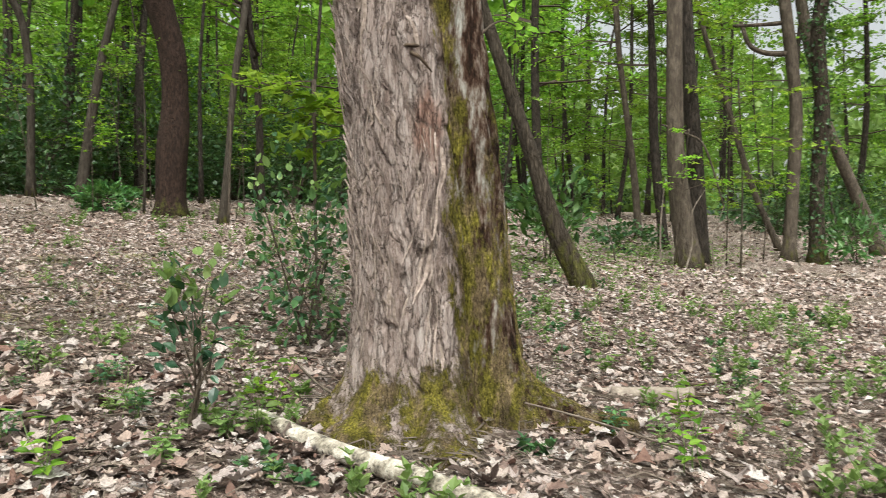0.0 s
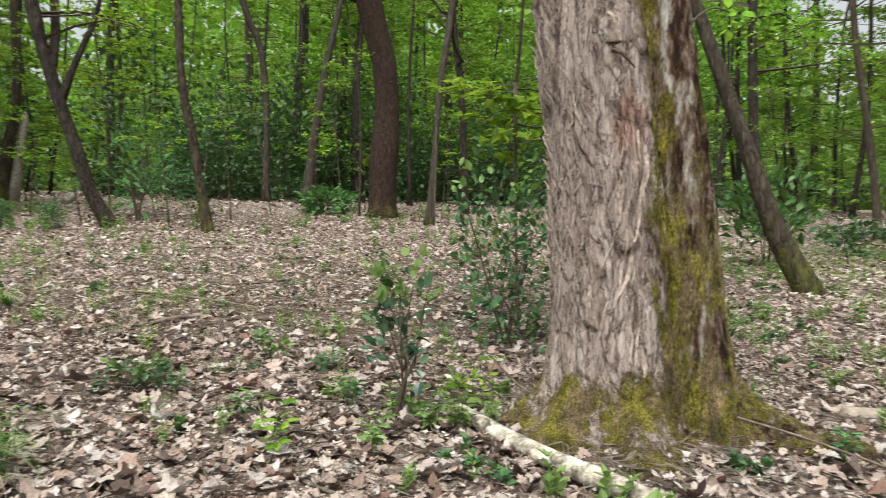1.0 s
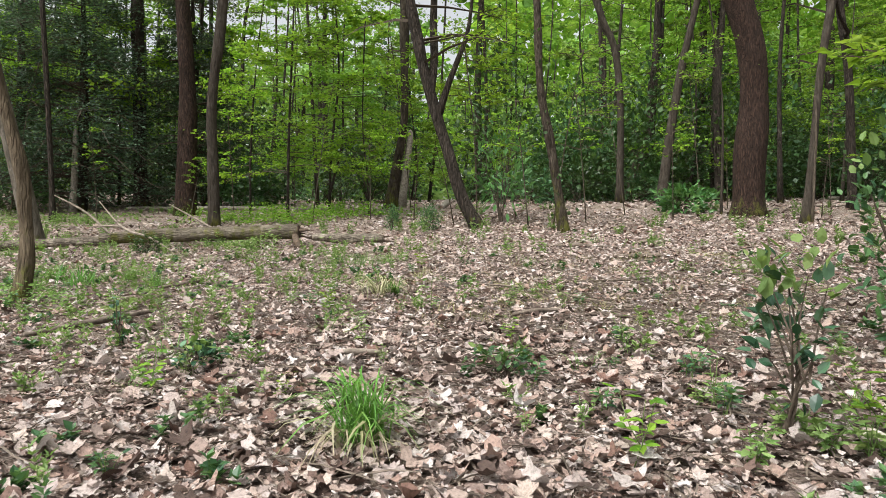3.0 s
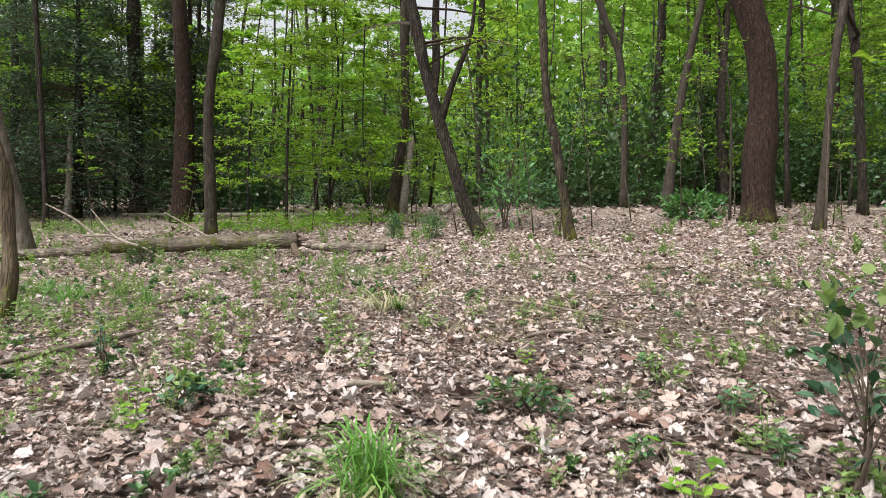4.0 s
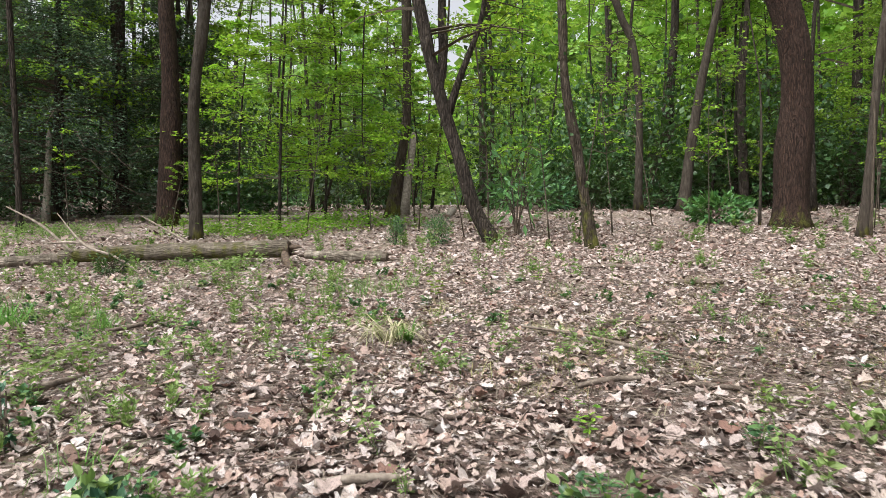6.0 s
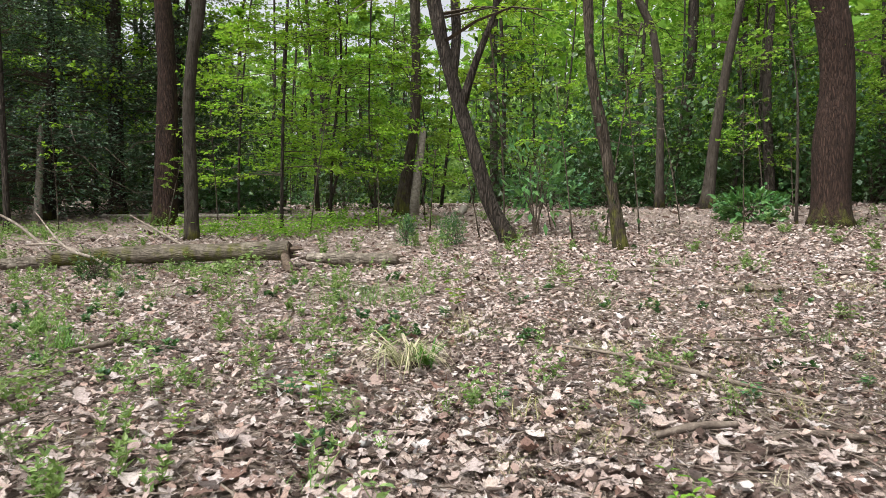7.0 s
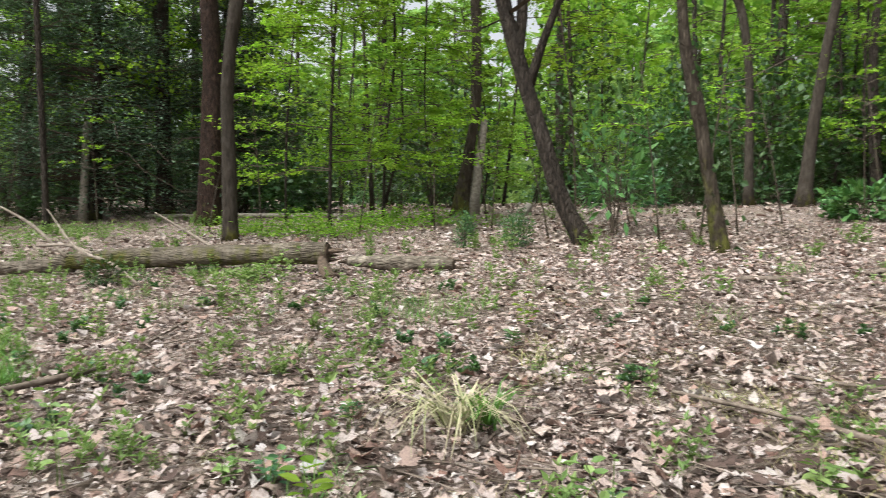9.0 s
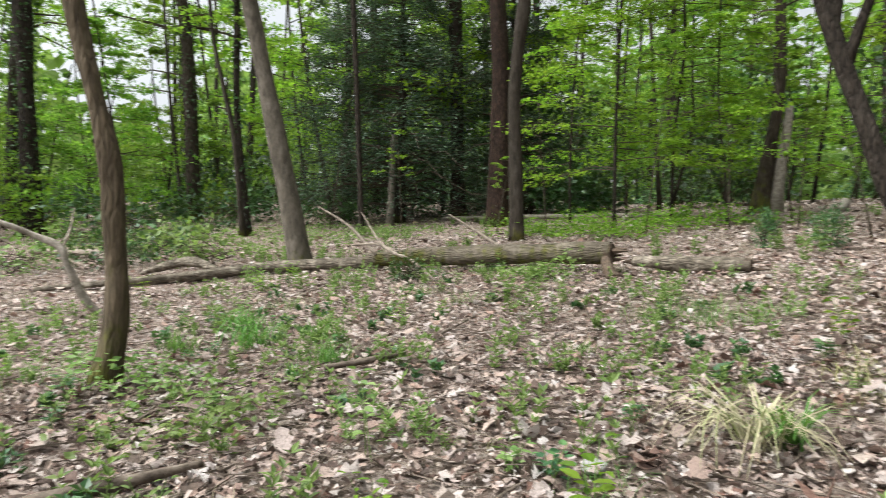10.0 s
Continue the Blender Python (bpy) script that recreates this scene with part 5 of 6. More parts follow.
spread([forest_tree(141, 13, 0.075, M_brown, M_wood, 7.5, 2.0, 8, 36, 0.14, "thin dark pole-like young tree", "pole_tree"),
        forest_tree(142, 12, 0.055, M_grey, M_wood, 6.5, 1.8, 8, 36, 0.14, "thin grey pole-like young tree", "pole_tree")],
       places(7, 46, 19.5, 36, -78, 80, gap=1.2), 7)


spread([whip(151, 1.5, M_wood, "thin woodland sapling with few leaves"), whip(152, 2.3, M_fresh, "thin sapling with scattered new leaves"), whip(153, 3.2, M_wood, "tall thin bare-stemmed sapling", 0.6)],
       [(-1.05, 13.2), (0.42, 12.4), (0.85, 12.1), (0.1, 14.6), (1.5, 13.4), (2.4, 15.0), (-2.1, 14.4), (3.2, 13.9), (4.2, 16.3), (5.0, 17.2), (6.1, 14.4), (6.8, 15.8), (-7.1, 14.1), (-6.0, 14.0), (-4.2, 13.9), (-3.0, 14.2),
        (-9.2, 13.9), (-12.0, 14.6), (10.3, 7.4), (10.5, 6.4), (12.3, 6.6), (13.0, 7.6), (14.2, 7.0), (9.4, 8.2), (12.9, 10.2), (8.0, 9.5), (-2.5, 16.2), (-5.6, 16.6)], 8, 0.8, 1.2)


# The closed edge of the wood, far behind everything else.
def far_wood(az0, az1, n, leaves, seed, tall, label):
    g = np.random.default_rng(seed)
    az = np.radians(g.uniform(az0, az1, n))
    far = g.uniform(80, 125, n)
    x, y = 0.3 - far * np.sin(az), 1 + far * np.cos(az)
    crown = tall - 6 / (1 + np.exp(-9 * (az - 0.85))) + 4 * np.sin(23 * az) + 3 * np.sin(61 * az + 1) + 0.06 * (far - 80)
    z = ground_z(x, y) + crown * g.uniform(0, 1, n) ** 0.9
    v, f = scatter(KITE, np.stack([x, y, z], -1), g.normal(0, 1, (n, 3)) - (0, 0, 0.4), g.normal(0, 1, (n, 3)), g.uniform(0.8, 1.9, n), 0.9)
    tagged(part("far_wood", mesh_of("far_wood", v, f), leaves), label, "wood", kind="stuff")


# Left and far right edges have haze painted into their leaf colour.
far_wood(6, 105, 22000, M_far_haze, 77, 17, "distant dense wood in spring green")
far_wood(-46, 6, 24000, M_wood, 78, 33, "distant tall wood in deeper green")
far_wood(-100, -46, 13000, M_far_haze, 79, 18, "distant wood in spring green, paled by haze")



# ---- undergrowth ----
STRIP = (np.array([(0, -0.5, 0), (0, 0.5, 0), (0.35, -0.5, 0.14), (0.35, 0.5, 0.14), (0.7, -0.35, 0.1), (0.7, 0.35, 0.1), (1.0, -0.06, -0.12), (1.0, 0.06, -0.12)]),
         [(0, 1, 3, 2), (2, 3, 5, 4), (4, 5, 7, 6)])


ARCH = (np.array([(0, -0.5, 0), (0, 0.5, 0), (0.3, -0.5, 0.22), (0.3, 0.5, 0.22), (0.6, -0.45, 0.26), (0.6, 0.45, 0.26), (0.84, -0.3, 0.1), (0.84, 0.3, 0.1), (1.0, -0.05, -0.2), (1.0, 0.05, -0.2)]),
        [(0, 1, 3, 2), (2, 3, 5, 4), (4, 5, 7, 6), (6, 7, 9, 8)])


def tuft(name, at, n, length, material, label, seed, splay=0.5, wide=0.035, root=0.05, group="", shape=STRIP):
    """A tussock of arching grass blades."""
    g = np.random.default_rng(seed)
    x, y = at
    top = thing(name, (x, y, float(ground_z(x, y))), label, "grass", group)
    yaw = g.uniform(0, 6.283, n)
    up = g.uniform(0.25, 1.0, n) / splay
    along = np.stack([np.cos(yaw), np.sin(yaw), up], -1)
    nrm = np.stack([-np.cos(yaw) * up, -np.sin(yaw) * up, np.ones(n)], -1) + g.normal(0, 0.15, (n, 3))
    foot = np.stack([root * g.normal(0, 0.6, n), root * g.normal(0, 0.6, n), -0.01 * np.ones(n)], -1)
    v, f = scatter(shape, foot, along, nrm, length * g.uniform(0.5, 1.1, n), wide)
    tagged(part("grass", mesh_of("grass", v, f), material, top), kind="stuff")
    return top


def seedling(name, at, high, pairs, size, leaves, label, seed, stems=1, group="", wide=0.75, category="seedling"):
    """A small plant: thin stems with pairs of soft leaves."""
    g = np.random.default_rng(seed)
    x, y = at
    top = thing(name, (x, y, float(ground_z(x, y))), label, category, group)
    wood, pos, along = [], [], []
    for q in range(stems):
        lean = g.normal(0, 0.22 if stems > 1 else 0.12, 2) * high
        h = high * g.uniform(0.6, 1.05)
        line = spline([(0.02 * g.normal(), 0.02 * g.normal(), -0.02), (lean[0] * 0.4, lean[1] * 0.4, h * 0.5), (lean[0], lean[1], h)], 7)
        wood.append(tube(line, np.linspace(0.0024, 0.0012, 7), 4, cap=False))
        for k in range(pairs):
            t = 0.3 + 0.7 * (k + 1) / pairs
            c = line[min(6, int(t * 6))]
            yaw = k * 1.57 + g.uniform(0, 0.8) + q
            for side in (0, math.pi):
                a = np.array([math.cos(yaw + side), math.sin(yaw + side), g.uniform(-0.1, 0.45)])
                pos.append(c + 0.012 * a)
                along.append(a)
    n = len(pos)
    v, f = scatter(BLADE6, np.array(pos), np.array(along), np.array([0, 0, 1.0]) + g.normal(0, 0.22, (n, 3)), size * g.uniform(0.6, 1.15, n), 0.8 * wide, curl=0.3)
    tagged(part("stem", mesh_of("stem", *joined(wood)), M_herb, top), kind="stuff")
    part("foliage", mesh_of("foliage", v, f), leaves, top)
    return top


kinds = [seedling("seedling", (1.80, 2.22), 0.15, 4, 0.055, M_herb, "green seedling among dead leaves", 201, 5, "woodland seedlings"),
         seedling("seedling", (2.02, 2.42), 0.24, 4, 0.060, M_wood, "bright green seedling by a birch log", 202, 3, "woodland seedlings"),
         seedling("seedling", (3.35, 1.22), 0.220, 4, 0.042, M_herb, "green seedling among twigs", 203, 4, "woodland seedlings"),
         seedling("seedling", (3.93, 1.25), 0.264, 5, 0.046, M_herb, "upright green seedling in leaf litter", 204, 2, "woodland seedlings"),
         seedling("seedling", (0.95, 2.45), 0.132, 4, 0.034, M_herb, "low green seedling on leaf litter", 205, 4, "woodland seedlings"),
         seedling("seedling", (-0.95, 3.10), 0.132, 3, 0.046, M_holly, "blue-green seedling on leaf litter", 206, 5, "woodland seedlings"),
         seedling("seedling", (0.75, 3.10), 0.143, 3, 0.049, M_holly, "dark green seedling on leaf litter", 207, 4, "woodland seedlings"),
         seedling("seedling", (-1.9, 4.2), 0.176, 5, 0.030, M_herb, "feathery green seedling in litter", 208, 6, "woodland seedlings")]


def strew(models, count, area, seed, weight, smin=0.55, smax=1.2, clear=0.45):
    g = np.random.default_rng(seed)
    x0, x1, y0, y1 = area
    done = 0
    while done < count:
        x, y = g.uniform(x0, x1), g.uniform(y0, y1)
        d = float(path_gap(np.array([x]), np.array([y]))[0])
        if d < clear or (x - 2.71) ** 2 + (y - 2.07) ** 2 < 0.4 or g.uniform() > weight(x, y):
            continue
        s = g.uniform(smin, smax)
        copy_thing(models[g.integers(0, len(models))], Matrix.LocRotScale((x, y, float(ground_z(x, y))), Euler((g.normal(0, 0.1), g.normal(0, 0.1), g.uniform(0, 6.28))), (s, s, s)))
        done += 1


def herb_weight(x, y):
    left = 1 / (1 + math.exp(1.3 * (x + 1.6)))
    right = 1 / (1 + math.exp(-1.5 * (x - 3.2)))
    clump = 0.5 + 0.5 * math.sin(1.9 * x + 0.6) * math.sin(2.3 * y + 1.2)
    return min(1.0, 0.12 + 0.75 * max(left, 0.8 * right) * clump + 0.12 * clump)


# Plants that stand out singly, by the stretch of floor where they grow.
for row in ([(0.59, 3.37), (1.15, 3.36), (-0.98, 2.83), (-0.29, 3.73), (-0.09, 3.35), (-1.02, 2.58), (1.45, 2.74), (2.36, 4.39), (-3.87, 5.77), (-2.16, 4.06), (-0.38, 2.58)],
            [(-0.91, 4.88), (-1.14, 5.08), (0.27, 5.05), (0.92, 4.97), (0.48, 5.35), (-0.35, 5.00), (-0.11, 5.03), (-0.64, 4.63), (0.52, 4.98), (-1.43, 4.57), (-1.77, 5.20), (-1.09, 5.63)],
            [(-4.01, 8.33), (-3.12, 8.69), (-0.48, 6.54), (-3.81, 5.97), (-2.89, 5.07), (-2.43, 5.05), (-3.61, 4.77), (-3.30, 4.56), (-1.58, 5.13), (-1.31, 5.11), (-1.58, 8.07), (-3.61, 9.52)],
            [(1.49, 3.11), (1.44, 4.59), (1.26, 3.70), (1.59, 2.26), (4.05, 2.54), (6.48, 3.59), (3.52, 1.65), (3.73, 1.09), (3.66, 0.83), (5.97, 2.66), (6.20, 2.09), (7.99, 2.67)],
            [(0.73, 2.32), (1.05, 2.57), (1.13, 2.07), (1.24, 3.94), (0.56, 4.03), (1.55, 3.20), (-1.12, 5.71), (3.32, 1.45), (4.4, 1.2), (5.0, 2.0)]):
    for n, (x, y) in enumerate(row):
        s = 0.8 + 0.3 * math.sin(7 * x + 3 * y)
        copy_thing(kinds[(n * 3 + int(10 * abs(x))) % len(kinds)], Matrix.LocRotScale((x, y, float(ground_z(x, y))), Euler((0, 0, 3 * x + y)), (s, s, s)))
for x, y, s in ((1.92, 2.17, 1.3), (1.74, 2.33, 1.15), (2.06, 2.36, 1.2), (1.50, 2.05, 1.0), (3.62, 1.32, 1.2), (3.20, 0.98, 1.1)):
    copy_thing(kinds[1 if x > 2 else 0], Matrix.LocRotScale((x, y, float(ground_z(x, y))), Euler((0, 0, 9 * x)), (s, s, s)))
strew(kinds, 200, (-7.5, 8.5, 0.3, 10.5), 301, herb_weight)

tuft("grass_tussock", (-0.71, 5.82), 110, 0.42, M_straw, "tussock of bleached dry grass", 211, 2.0, 0.018, 0.07, shape=ARCH)
tuft("grass_tussock", (-0.60, 5.88), 60, 0.28, M_grass, "green shoots in a bleached tussock", 212, 0.8, 0.04, 0.04)
tuft("grass_tussock", (0.13, 2.08), 170, 0.36, M_grass, "lush green grass tussock in litter", 213, 0.6, 0.022, 0.06, shape=ARCH)
tuft("grass_tussock", (0.13, 2.04), 50, 0.30, M_straw, "withered blades round a green tussock", 214, 1.6, 0.04, 0.07, shape=ARCH)
wisps = [tuft("grass_tuft", (-1.48, 7.95), 55, 0.20, M_grass, "loose tuft of thin woodland grass", 215, 0.6, 0.02, 0.13, "grass tufts"),
         tuft("grass_tuft", (-2.9, 5.6), 34, 0.15, M_grass, "small tuft of thin grass", 216, 0.5, 0.025, 0.06, "grass tufts"),
         tuft("grass_tuft", (0.45, 3.6), 16, 0.13, M_straw, "few dry blades of grass", 217, 0.9, 0.025, 0.05, "grass tufts")]
sere = [tuft("grass_tuft", (0.35, 6.35), 60, 0.16, M_sere, "thin olive-brown grass in leaf litter", 218, 1.0, 0.02, 0.16, "grass tufts"),
        tuft("grass_tuft", (1.75, 5.6), 44, 0.13, M_sere, "sparse sere grass between dead leaves", 219, 1.2, 0.02, 0.18, "grass tufts")]
strew(sere, 84, (-0.6, 3.4, 4.4, 8.6), 304, lambda x, y: 0.25 + 0.75 * max(0.0, math.sin(1.7 * x + 0.4) * math.sin(1.3 * y + 1.0)), 0.7, 1.3)
strew(wisps, 110, (-7, 7, 0.8, 10), 303, lambda x, y: 0.2 + 0.6 / (1 + math.exp(1.2 * (x + 1.3))), 0.6, 1.15)
for dx, dy in ((0.2, 0.1), (-0.25, 0.12), (0.05, -0.22), (-0.1, 0.35), (0.32, 0.3), (-0.4, -0.15)):
    copy_thing(wisps[0], pose(-1.48 + dx, 7.95 + dy, float(ground_z(-1.48 + dx, 7.95 + dy)), 0, 0, 400 * dx))


def carpet(name, at, radius, n, size, high, leaves, label, seed):
    """A patch of low plants with soft leaves at uneven height."""
    g = np.random.default_rng(seed)
    r = np.sqrt(g.uniform(0, 1, n)) * (1 + 0.25 * g.normal(0, 1, n))
    a = g.uniform(0, 6.283, n)
    x, y = at[0] + radius[0] * r * np.cos(a), at[1] + radius[1] * r * np.sin(a)
    hump = 0.55 + 0.45 * np.sin(4 * x + 1) * np.sin(3.5 * y)
    z = ground_z(x, y) + high * hump * g.uniform(0.15, 1.0, n)
    yaw = g.uniform(0, 6.283, n)
    along = np.stack([np.cos(yaw), np.sin(yaw), g.normal(0, 0.3, n)], -1)
    v, f = scatter(BLADE6, np.stack([x, y, z], -1), along, np.array([0, 0, 1.0]) + g.normal(0, 0.4, (n, 3)), size * g.uniform(0.6, 1.2, n), 0.62, curl=0.3)
    tagged(part(name, mesh_of(name, v, f), leaves), label, "undergrowth", kind="stuff")


carpet("undergrowth", (-5.0, 13.6), (1.6, 0.8), 2000, 0.070, 0.5, M_wood, "bright green herb carpet under young maples", 221)
carpet("undergrowth", (-3.8, 15.2), (1.5, 0.9), 1300, 0.075, 0.45, M_wood, "bright green herbs between trunks", 222)
carpet("undergrowth", (-3.5, 9.25), (0.42, 0.22), 420, 0.06, 0.36, M_herb, "green bramble leaves along a fallen trunk", 223)
carpet("undergrowth", (-3.66, 5.1), (0.45, 0.35), 420, 0.05, 0.2, M_herb, "green herbs round a young tree", 224)
carpet("undergrowth", (-2.8, 4.9), (0.5, 0.45), 460, 0.05, 0.22, M_herb, "low green herbs in leaf litter", 225)
carpet("undergrowth", (12.5, 8.2), (2.6, 1.2), 900, 0.08, 0.4, M_herb, "green undergrowth among trunks", 228)
carpet("undergrowth", (7.2, 7.2), (1.8, 0.9), 700, 0.07, 0.3, M_herb, "green undergrowth behind a leaning tree", 229)
carpet("undergrowth", (9.5, 7.0), (2.5, 1.5), 900, 0.07, 0.25, M_herb, "scattered green herbs under trees", 226)
carpet("undergrowth", (-11.0, 13.6), (3.0, 1.7), 1900, 0.075, 0.20, M_herb, "thin green herbs under a dark yew", 230)
carpet("undergrowth", (-13.5, 10.5), (2.8, 1.5), 1500, 0.075, 0.24, M_herb, "loose green undergrowth among thin trees", 231)
green_clump = tuft("grass_tuft", (-4.0, 6.15), 110, 0.30, M_grass, "bright green grass clump in leaf litter", 220, 0.5, 0.03, 0.14, "grass tufts")
for x, y, s in ((-4.5, 6.5, 0.9), (-3.55, 6.4, 0.8), (-4.2, 5.75, 0.7), (-3.0, 5.95, 0.7)):
    copy_thing(green_clump, Matrix.LocRotScale((x, y, float(ground_z(x, y))), Euler((0, 0, 5 * x)), (s, s, s)))
carpet("undergrowth", (-0.25, 6.6), (0.28, 0.2), 160, 0.03, 0.06, M_herb, "small mossy herbs by a tussock", 227)



def sprigs(n, area, seed, label, leaves, high=0.11, leaf=0.030, stems=4, wide=0.42):
    """Soft upright herbs: thin stems with whorls of narrow leaves, in loose patches."""
    g = np.random.default_rng(seed)
    spots = []
    while len(spots) < n:
        x, y = g.uniform(area[0], area[1]), g.uniform(area[2], area[3])
        if g.uniform() < herb_weight(x, y) and path_gap(np.array([x]), np.array([y]))[0] > 0.5 and (x - 2.71) ** 2 + (y - 2.07) ** 2 > 0.4:
            spots.append((x, y))
    c = np.repeat(np.array(spots), stems, 0)
    c = c + g.normal(0, 0.035, c.shape) * g.uniform(0.3, 2.4, (n, 1)).repeat(stems, 0)
    m = len(c)
    foot = np.column_stack([c, ground_z(c[:, 0], c[:, 1]) - 0.01])
    h = high * g.uniform(0.45, 1.2, m) * g.uniform(0.7, 1.3, n).repeat(stems)
    way = np.column_stack([g.normal(0, 0.28, (m, 2)), np.ones(m)])
    tip = foot + way * h[:, None]
    yaw = g.uniform(0, 6.283, m)
    side = np.stack([np.cos(yaw), np.sin(yaw), 0 * yaw], -1)
    stalk = scatter(KITE, foot, way, side, 1.02 * np.linalg.norm(tip - foot, axis=1), 0.022)
    pos, along = [], []
    for w in range(4):
        for q in range(4):
            a = yaw + q * 1.57 + w * 0.8 + g.normal(0, 0.25, m)
            pos.append(foot + (tip - foot) * ((w + 1.0) / 4))
            along.append(np.stack([np.cos(a), np.sin(a), g.uniform(0.1, 1.5, m)], -1))
    pos, along = np.concatenate(pos), np.concatenate(along)
    blades = scatter(KITE, pos, along, np.array([0, 0, 1.0]) + g.normal(0, 0.25, pos.shape), leaf * g.uniform(0.6, 1.3, len(pos)), wide)
    v, f = cloud([stalk, blades])
    tagged(part("low_herbs", mesh_of("low_herbs", v, f), leaves), label, "undergrowth", kind="stuff")


sprigs(340, (-7.5, 8.5, 0.6, 11), 311, "small green herbs growing through leaf litter", M_herb, 0.14, 0.036)
sprigs(115, (-6.5, -0.9, 1.6, 9), 314, "fresh green herbs crowding through leaf litter", M_herb, 0.19, 0.042, 5)
sprigs(180, (-10, 12, 9, 17), 312, "green herbs farther back under trees", M_herb, 0.2, 0.055, 5)
sprigs(150, (-6, 8, 0.8, 9), 313, "blue-green ground ivy in leaf litter", M_holly, 0.07, 0.042, 4, 0.7)
sprigs(60, (1.0, 8.0, 0.4, 4.5), 315, "leafy green herbs round an old tree", M_herb, 0.17, 0.046, 3, 0.6)

# Sticks and twigs on the floor.
for k, (line, rad, lab) in enumerate((
        ([(0.14, 6.33, 0.045), (0.55, 5.95, 0.055), (0.93, 5.58, 0.05), (1.45, 5.15, 0.04)], [0.008, 0.012, 0.012, 0.007], "long thin brown stick on leaves"),
        ([(0.55, 4.69, 0.045), (0.72, 4.76, 0.055), (0.90, 4.82, 0.045)], [0.014, 0.018, 0.014], "short stout stick on leaves"),
        ([(-2.85, 5.75, 0.05), (-2.70, 6.0, 0.06), (-2.66, 6.2, 0.05)], [0.014, 0.018, 0.012], "dark broken stick on leaves"),
        ([(-2.55, 3.62, 0.05), (-2.38, 4.0, 0.065), (-2.26, 4.30, 0.06), (-2.18, 4.55, 0.05)], [0.018, 0.024, 0.021, 0.014], "brown stick half under leaves"),
        ([(-2.82, 6.67, 0.02), (-2.90, 7.1, 0.03), (-3.02, 7.57, 0.02)], [0.008, 0.011, 0.006], "thin dark stick on leaves"),
        ([(0.50, 6.86, 0.02), (0.85, 6.55, 0.04), (1.17, 6.43, 0.05), (1.6, 6.65, 0.05), (1.95, 7.06, 0.02)], [0.006, 0.008, 0.009, 0.008, 0.005], "thin bent twig arching over leaves"),
        ([(1.0, 4.73, 0.02), (1.15, 4.80, 0.03), (1.4, 4.85, 0.02)], [0.012, 0.016, 0.012], "stout grey stick on leaves"),
        ([(0.76, 9.54, 0.03), (1.2, 9.45, 0.04), (1.72, 9.41, 0.03)], [0.018, 0.022, 0.015], "brown stick half under leaves"),
        ([(2.03, 10.02, 0.03), (2.25, 10.1, 0.05), (2.46, 10.15, 0.03)], [0.025, 0.03, 0.02], "short rotten branch on leaves"),
        ([(-0.40, 3.28, 0.05), (-0.27, 3.34, 0.055), (-0.13, 3.41, 0.05)], [0.014, 0.019, 0.013], "pale barkless stick on leaves"),
        ([(-2.3, 5.15, 0.015), (-2.12, 5.2, 0.02), (-1.95, 5.08, 0.015)], [0.008, 0.010, 0.006], "thin pale stick on leaves"),
        ([(1.35, 1.62, 0.015), (1.2, 1.9, 0.02), (1.32, 2.2, 0.03)], [0.008, 0.010, 0.006], "forked grey twig on leaves"),
        ([(2.86, 1.55, 0.16), (3.12, 1.42, 0.10), (3.45, 1.02, 0.02), (3.6, 0.7, 0.02)], [0.004, 0.005, 0.005, 0.003], "bent thin twig against roots"),
        ([(2.25, 2.6, 0.22), (2.32, 2.2, 0.12), (2.6, 1.72, 0.10)], [0.005, 0.006, 0.004], "thin twig against mossy roots"),
        ([(4.8, 1.6, 0.03), (5.2, 1.3, 0.05), (5.9, 1.15, 0.04)], [0.008, 0.010, 0.006], "thin stick lying in leaves"),
        ([(0.1, 6.9, 0.015), (0.7, 6.8, 0.02), (1.2, 6.9, 0.015)], [0.007, 0.009, 0.006], "thin stick lying in leaves"),
        ([(1.6, 8.6, 0.03), (2.0, 8.5, 0.035), (2.3, 8.55, 0.03)], [0.02, 0.026, 0.02], "brown stick lying in leaves"),
        ([(2.8, 9.6, 0.03), (3.3, 9.5, 0.035), (3.7, 9.55, 0.03)], [0.02, 0.022, 0.014], "brown stick lying in leaves"),
        ([(6.6, 4.0, 0.03), (7.3, 3.7, 0.04), (8.2, 3.6, 0.03)], [0.018, 0.022, 0.014], "brown stick lying in leaves"))):
    lying("stick", line, rad, M_dead if "pale" in lab else M_stick, lab, 8, 0.07, 230 + k, "stick", group="sticks on the floor")


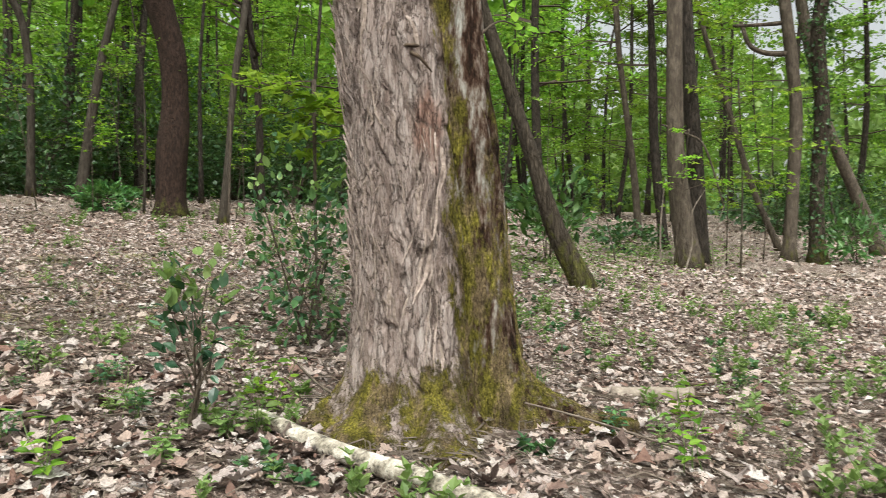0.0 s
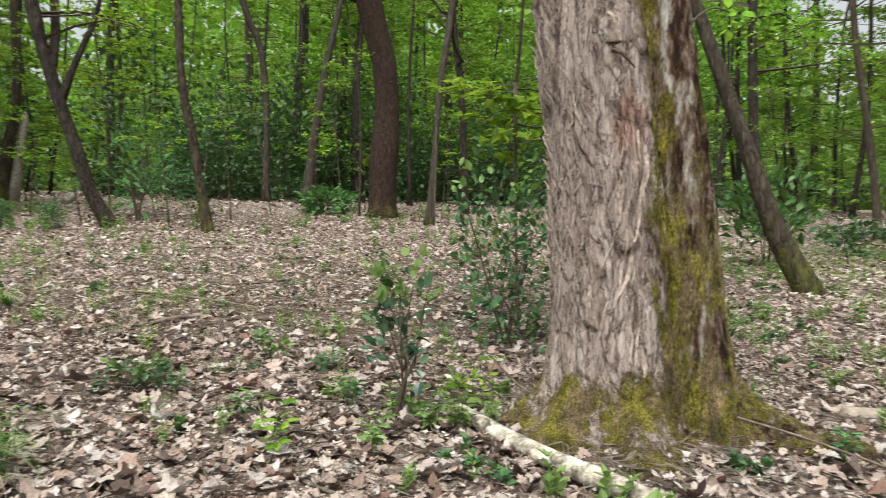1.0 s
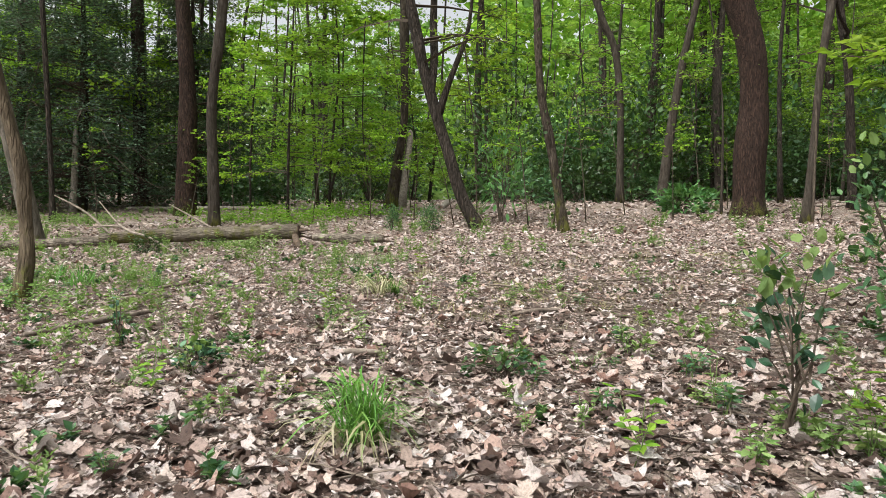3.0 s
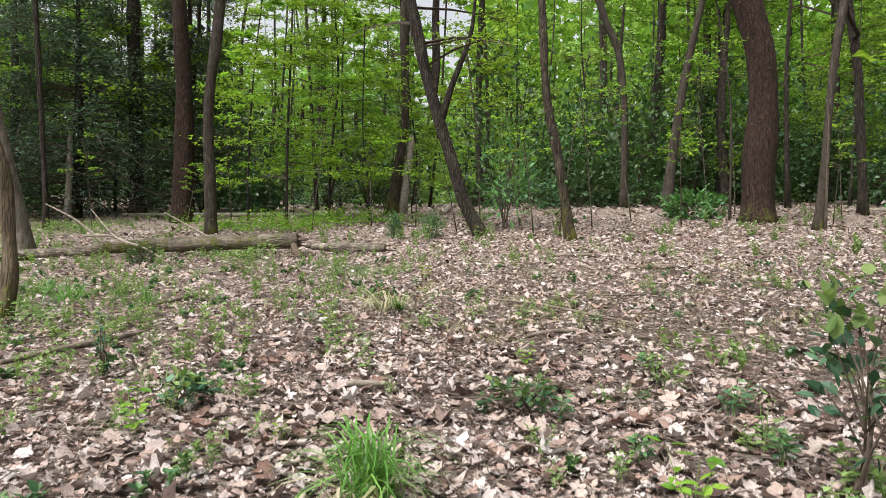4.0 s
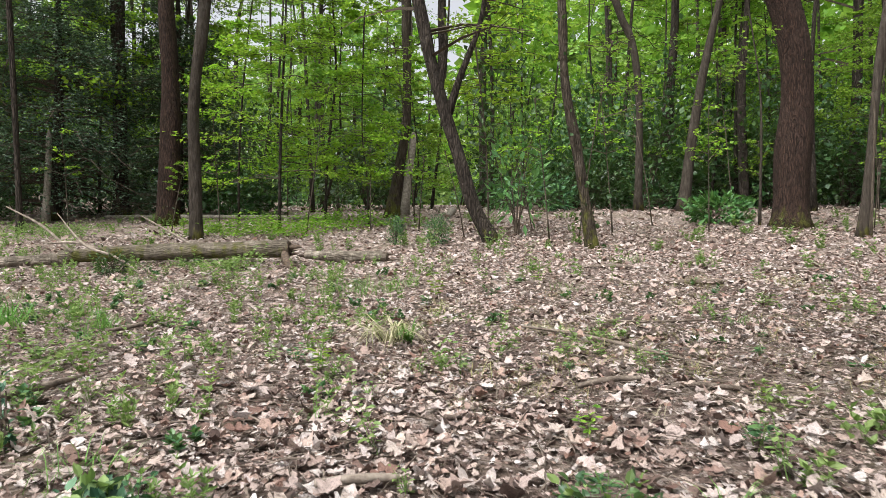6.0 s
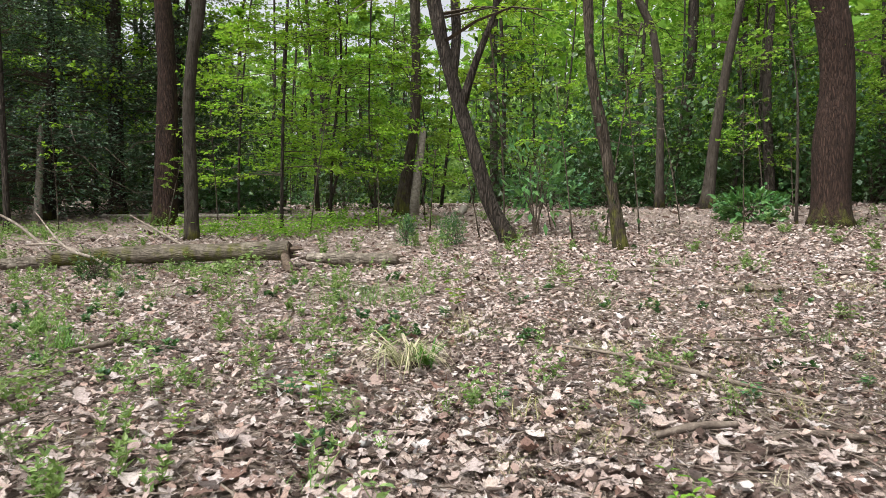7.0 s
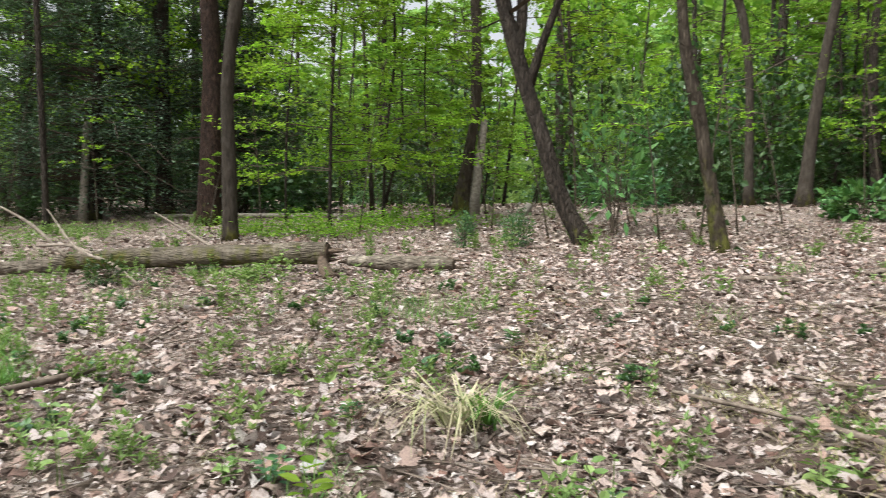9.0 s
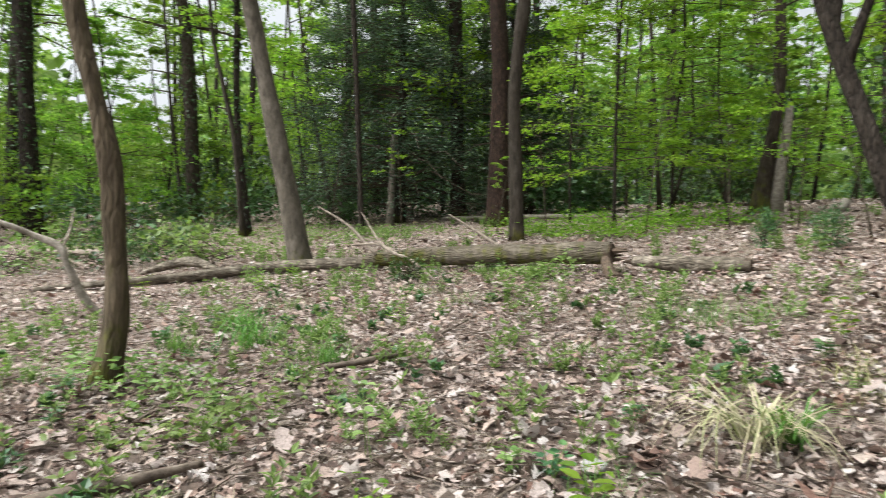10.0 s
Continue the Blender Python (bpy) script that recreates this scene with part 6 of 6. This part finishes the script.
def floor_twigs(n, area, seed):
    g = np.random.default_rng(seed)
    pieces = []
    for q in range(n):
        x, y = g.uniform(area[0], area[1]), g.uniform(area[2], area[3])
        yaw, length = g.uniform(0, 6.283), g.uniform(0.1, 0.45)
        d = np.array([math.cos(yaw), math.sin(yaw)]) * length / 2
        pts = [(x + t * d[0] + g.normal(0, 0.012), y + t * d[1] + g.normal(0, 0.012)) for t in (-1, -0.3, 0.4, 1)]
        pieces.append(tube(np.array([(a, b, float(ground_z(a, b)) + g.uniform(0.02, 0.05)) for a, b in pts]), np.array([0.7, 1, 0.8, 0.4]) * g.uniform(0.0015, 0.005), 3, cap=False))
    tagged(part("floor_twigs", mesh_of("floor_twigs", *joined(pieces)), M_stick), "thin dry twigs strewn over leaf litter", "twigs", kind="stuff")


floor_twigs(1700, (-6, 7, -0.3, 9), 251)
floor_twigs(1500, (-3.2, 4, 0.8, 6.5), 255)
floor_twigs(260, (2.0, 5.2, 0.6, 3.0), 252)
floor_twigs(900, (0.2, 4.5, 3.6, 8.5), 253)
floor_twigs(110, (2.05, 2.7, 1.35, 2.6), 254)
floor_twigs(320, (-14, -5, 5.5, 13), 256)


def stone(at, size, seed):
    g = np.random.default_rng(seed)
    bm = bmesh.new()
    bmesh.ops.create_icosphere(bm, subdivisions=3, radius=1)
    for v in bm.verts:
        k = 1 + 0.25 * noise.noise(v.co * 1.3 + Vector((seed, 0, 0))) + 0.08 * noise.noise(v.co * 4)
        v.co = Vector((v.co.x * size * k, v.co.y * size * 0.75 * k, v.co.z * size * 0.55 * k))
    me = bpy.data.meshes.new("stone")
    bm.to_mesh(me)
    bm.free()
    me.shade_smooth()
    ob = part("stone", me, M_stone)
    ob.matrix_world = pose(at[0], at[1], float(ground_z(*at)) + size * 0.45, 8, 5, 40 * seed)
    tagged(ob, "small pale rounded stone in leaf litter", "stone", "stones in the litter")


for k, (at, size) in enumerate((((-1.08, 5.27), 0.045), ((2.14, 4.5), 0.035), ((-0.25, 4.97), 0.028), ((1.25, 3.25), 0.03), ((0.12, 3.0), 0.03), ((-0.62, 4.6), 0.03))):
    stone(at, size, k + 1)
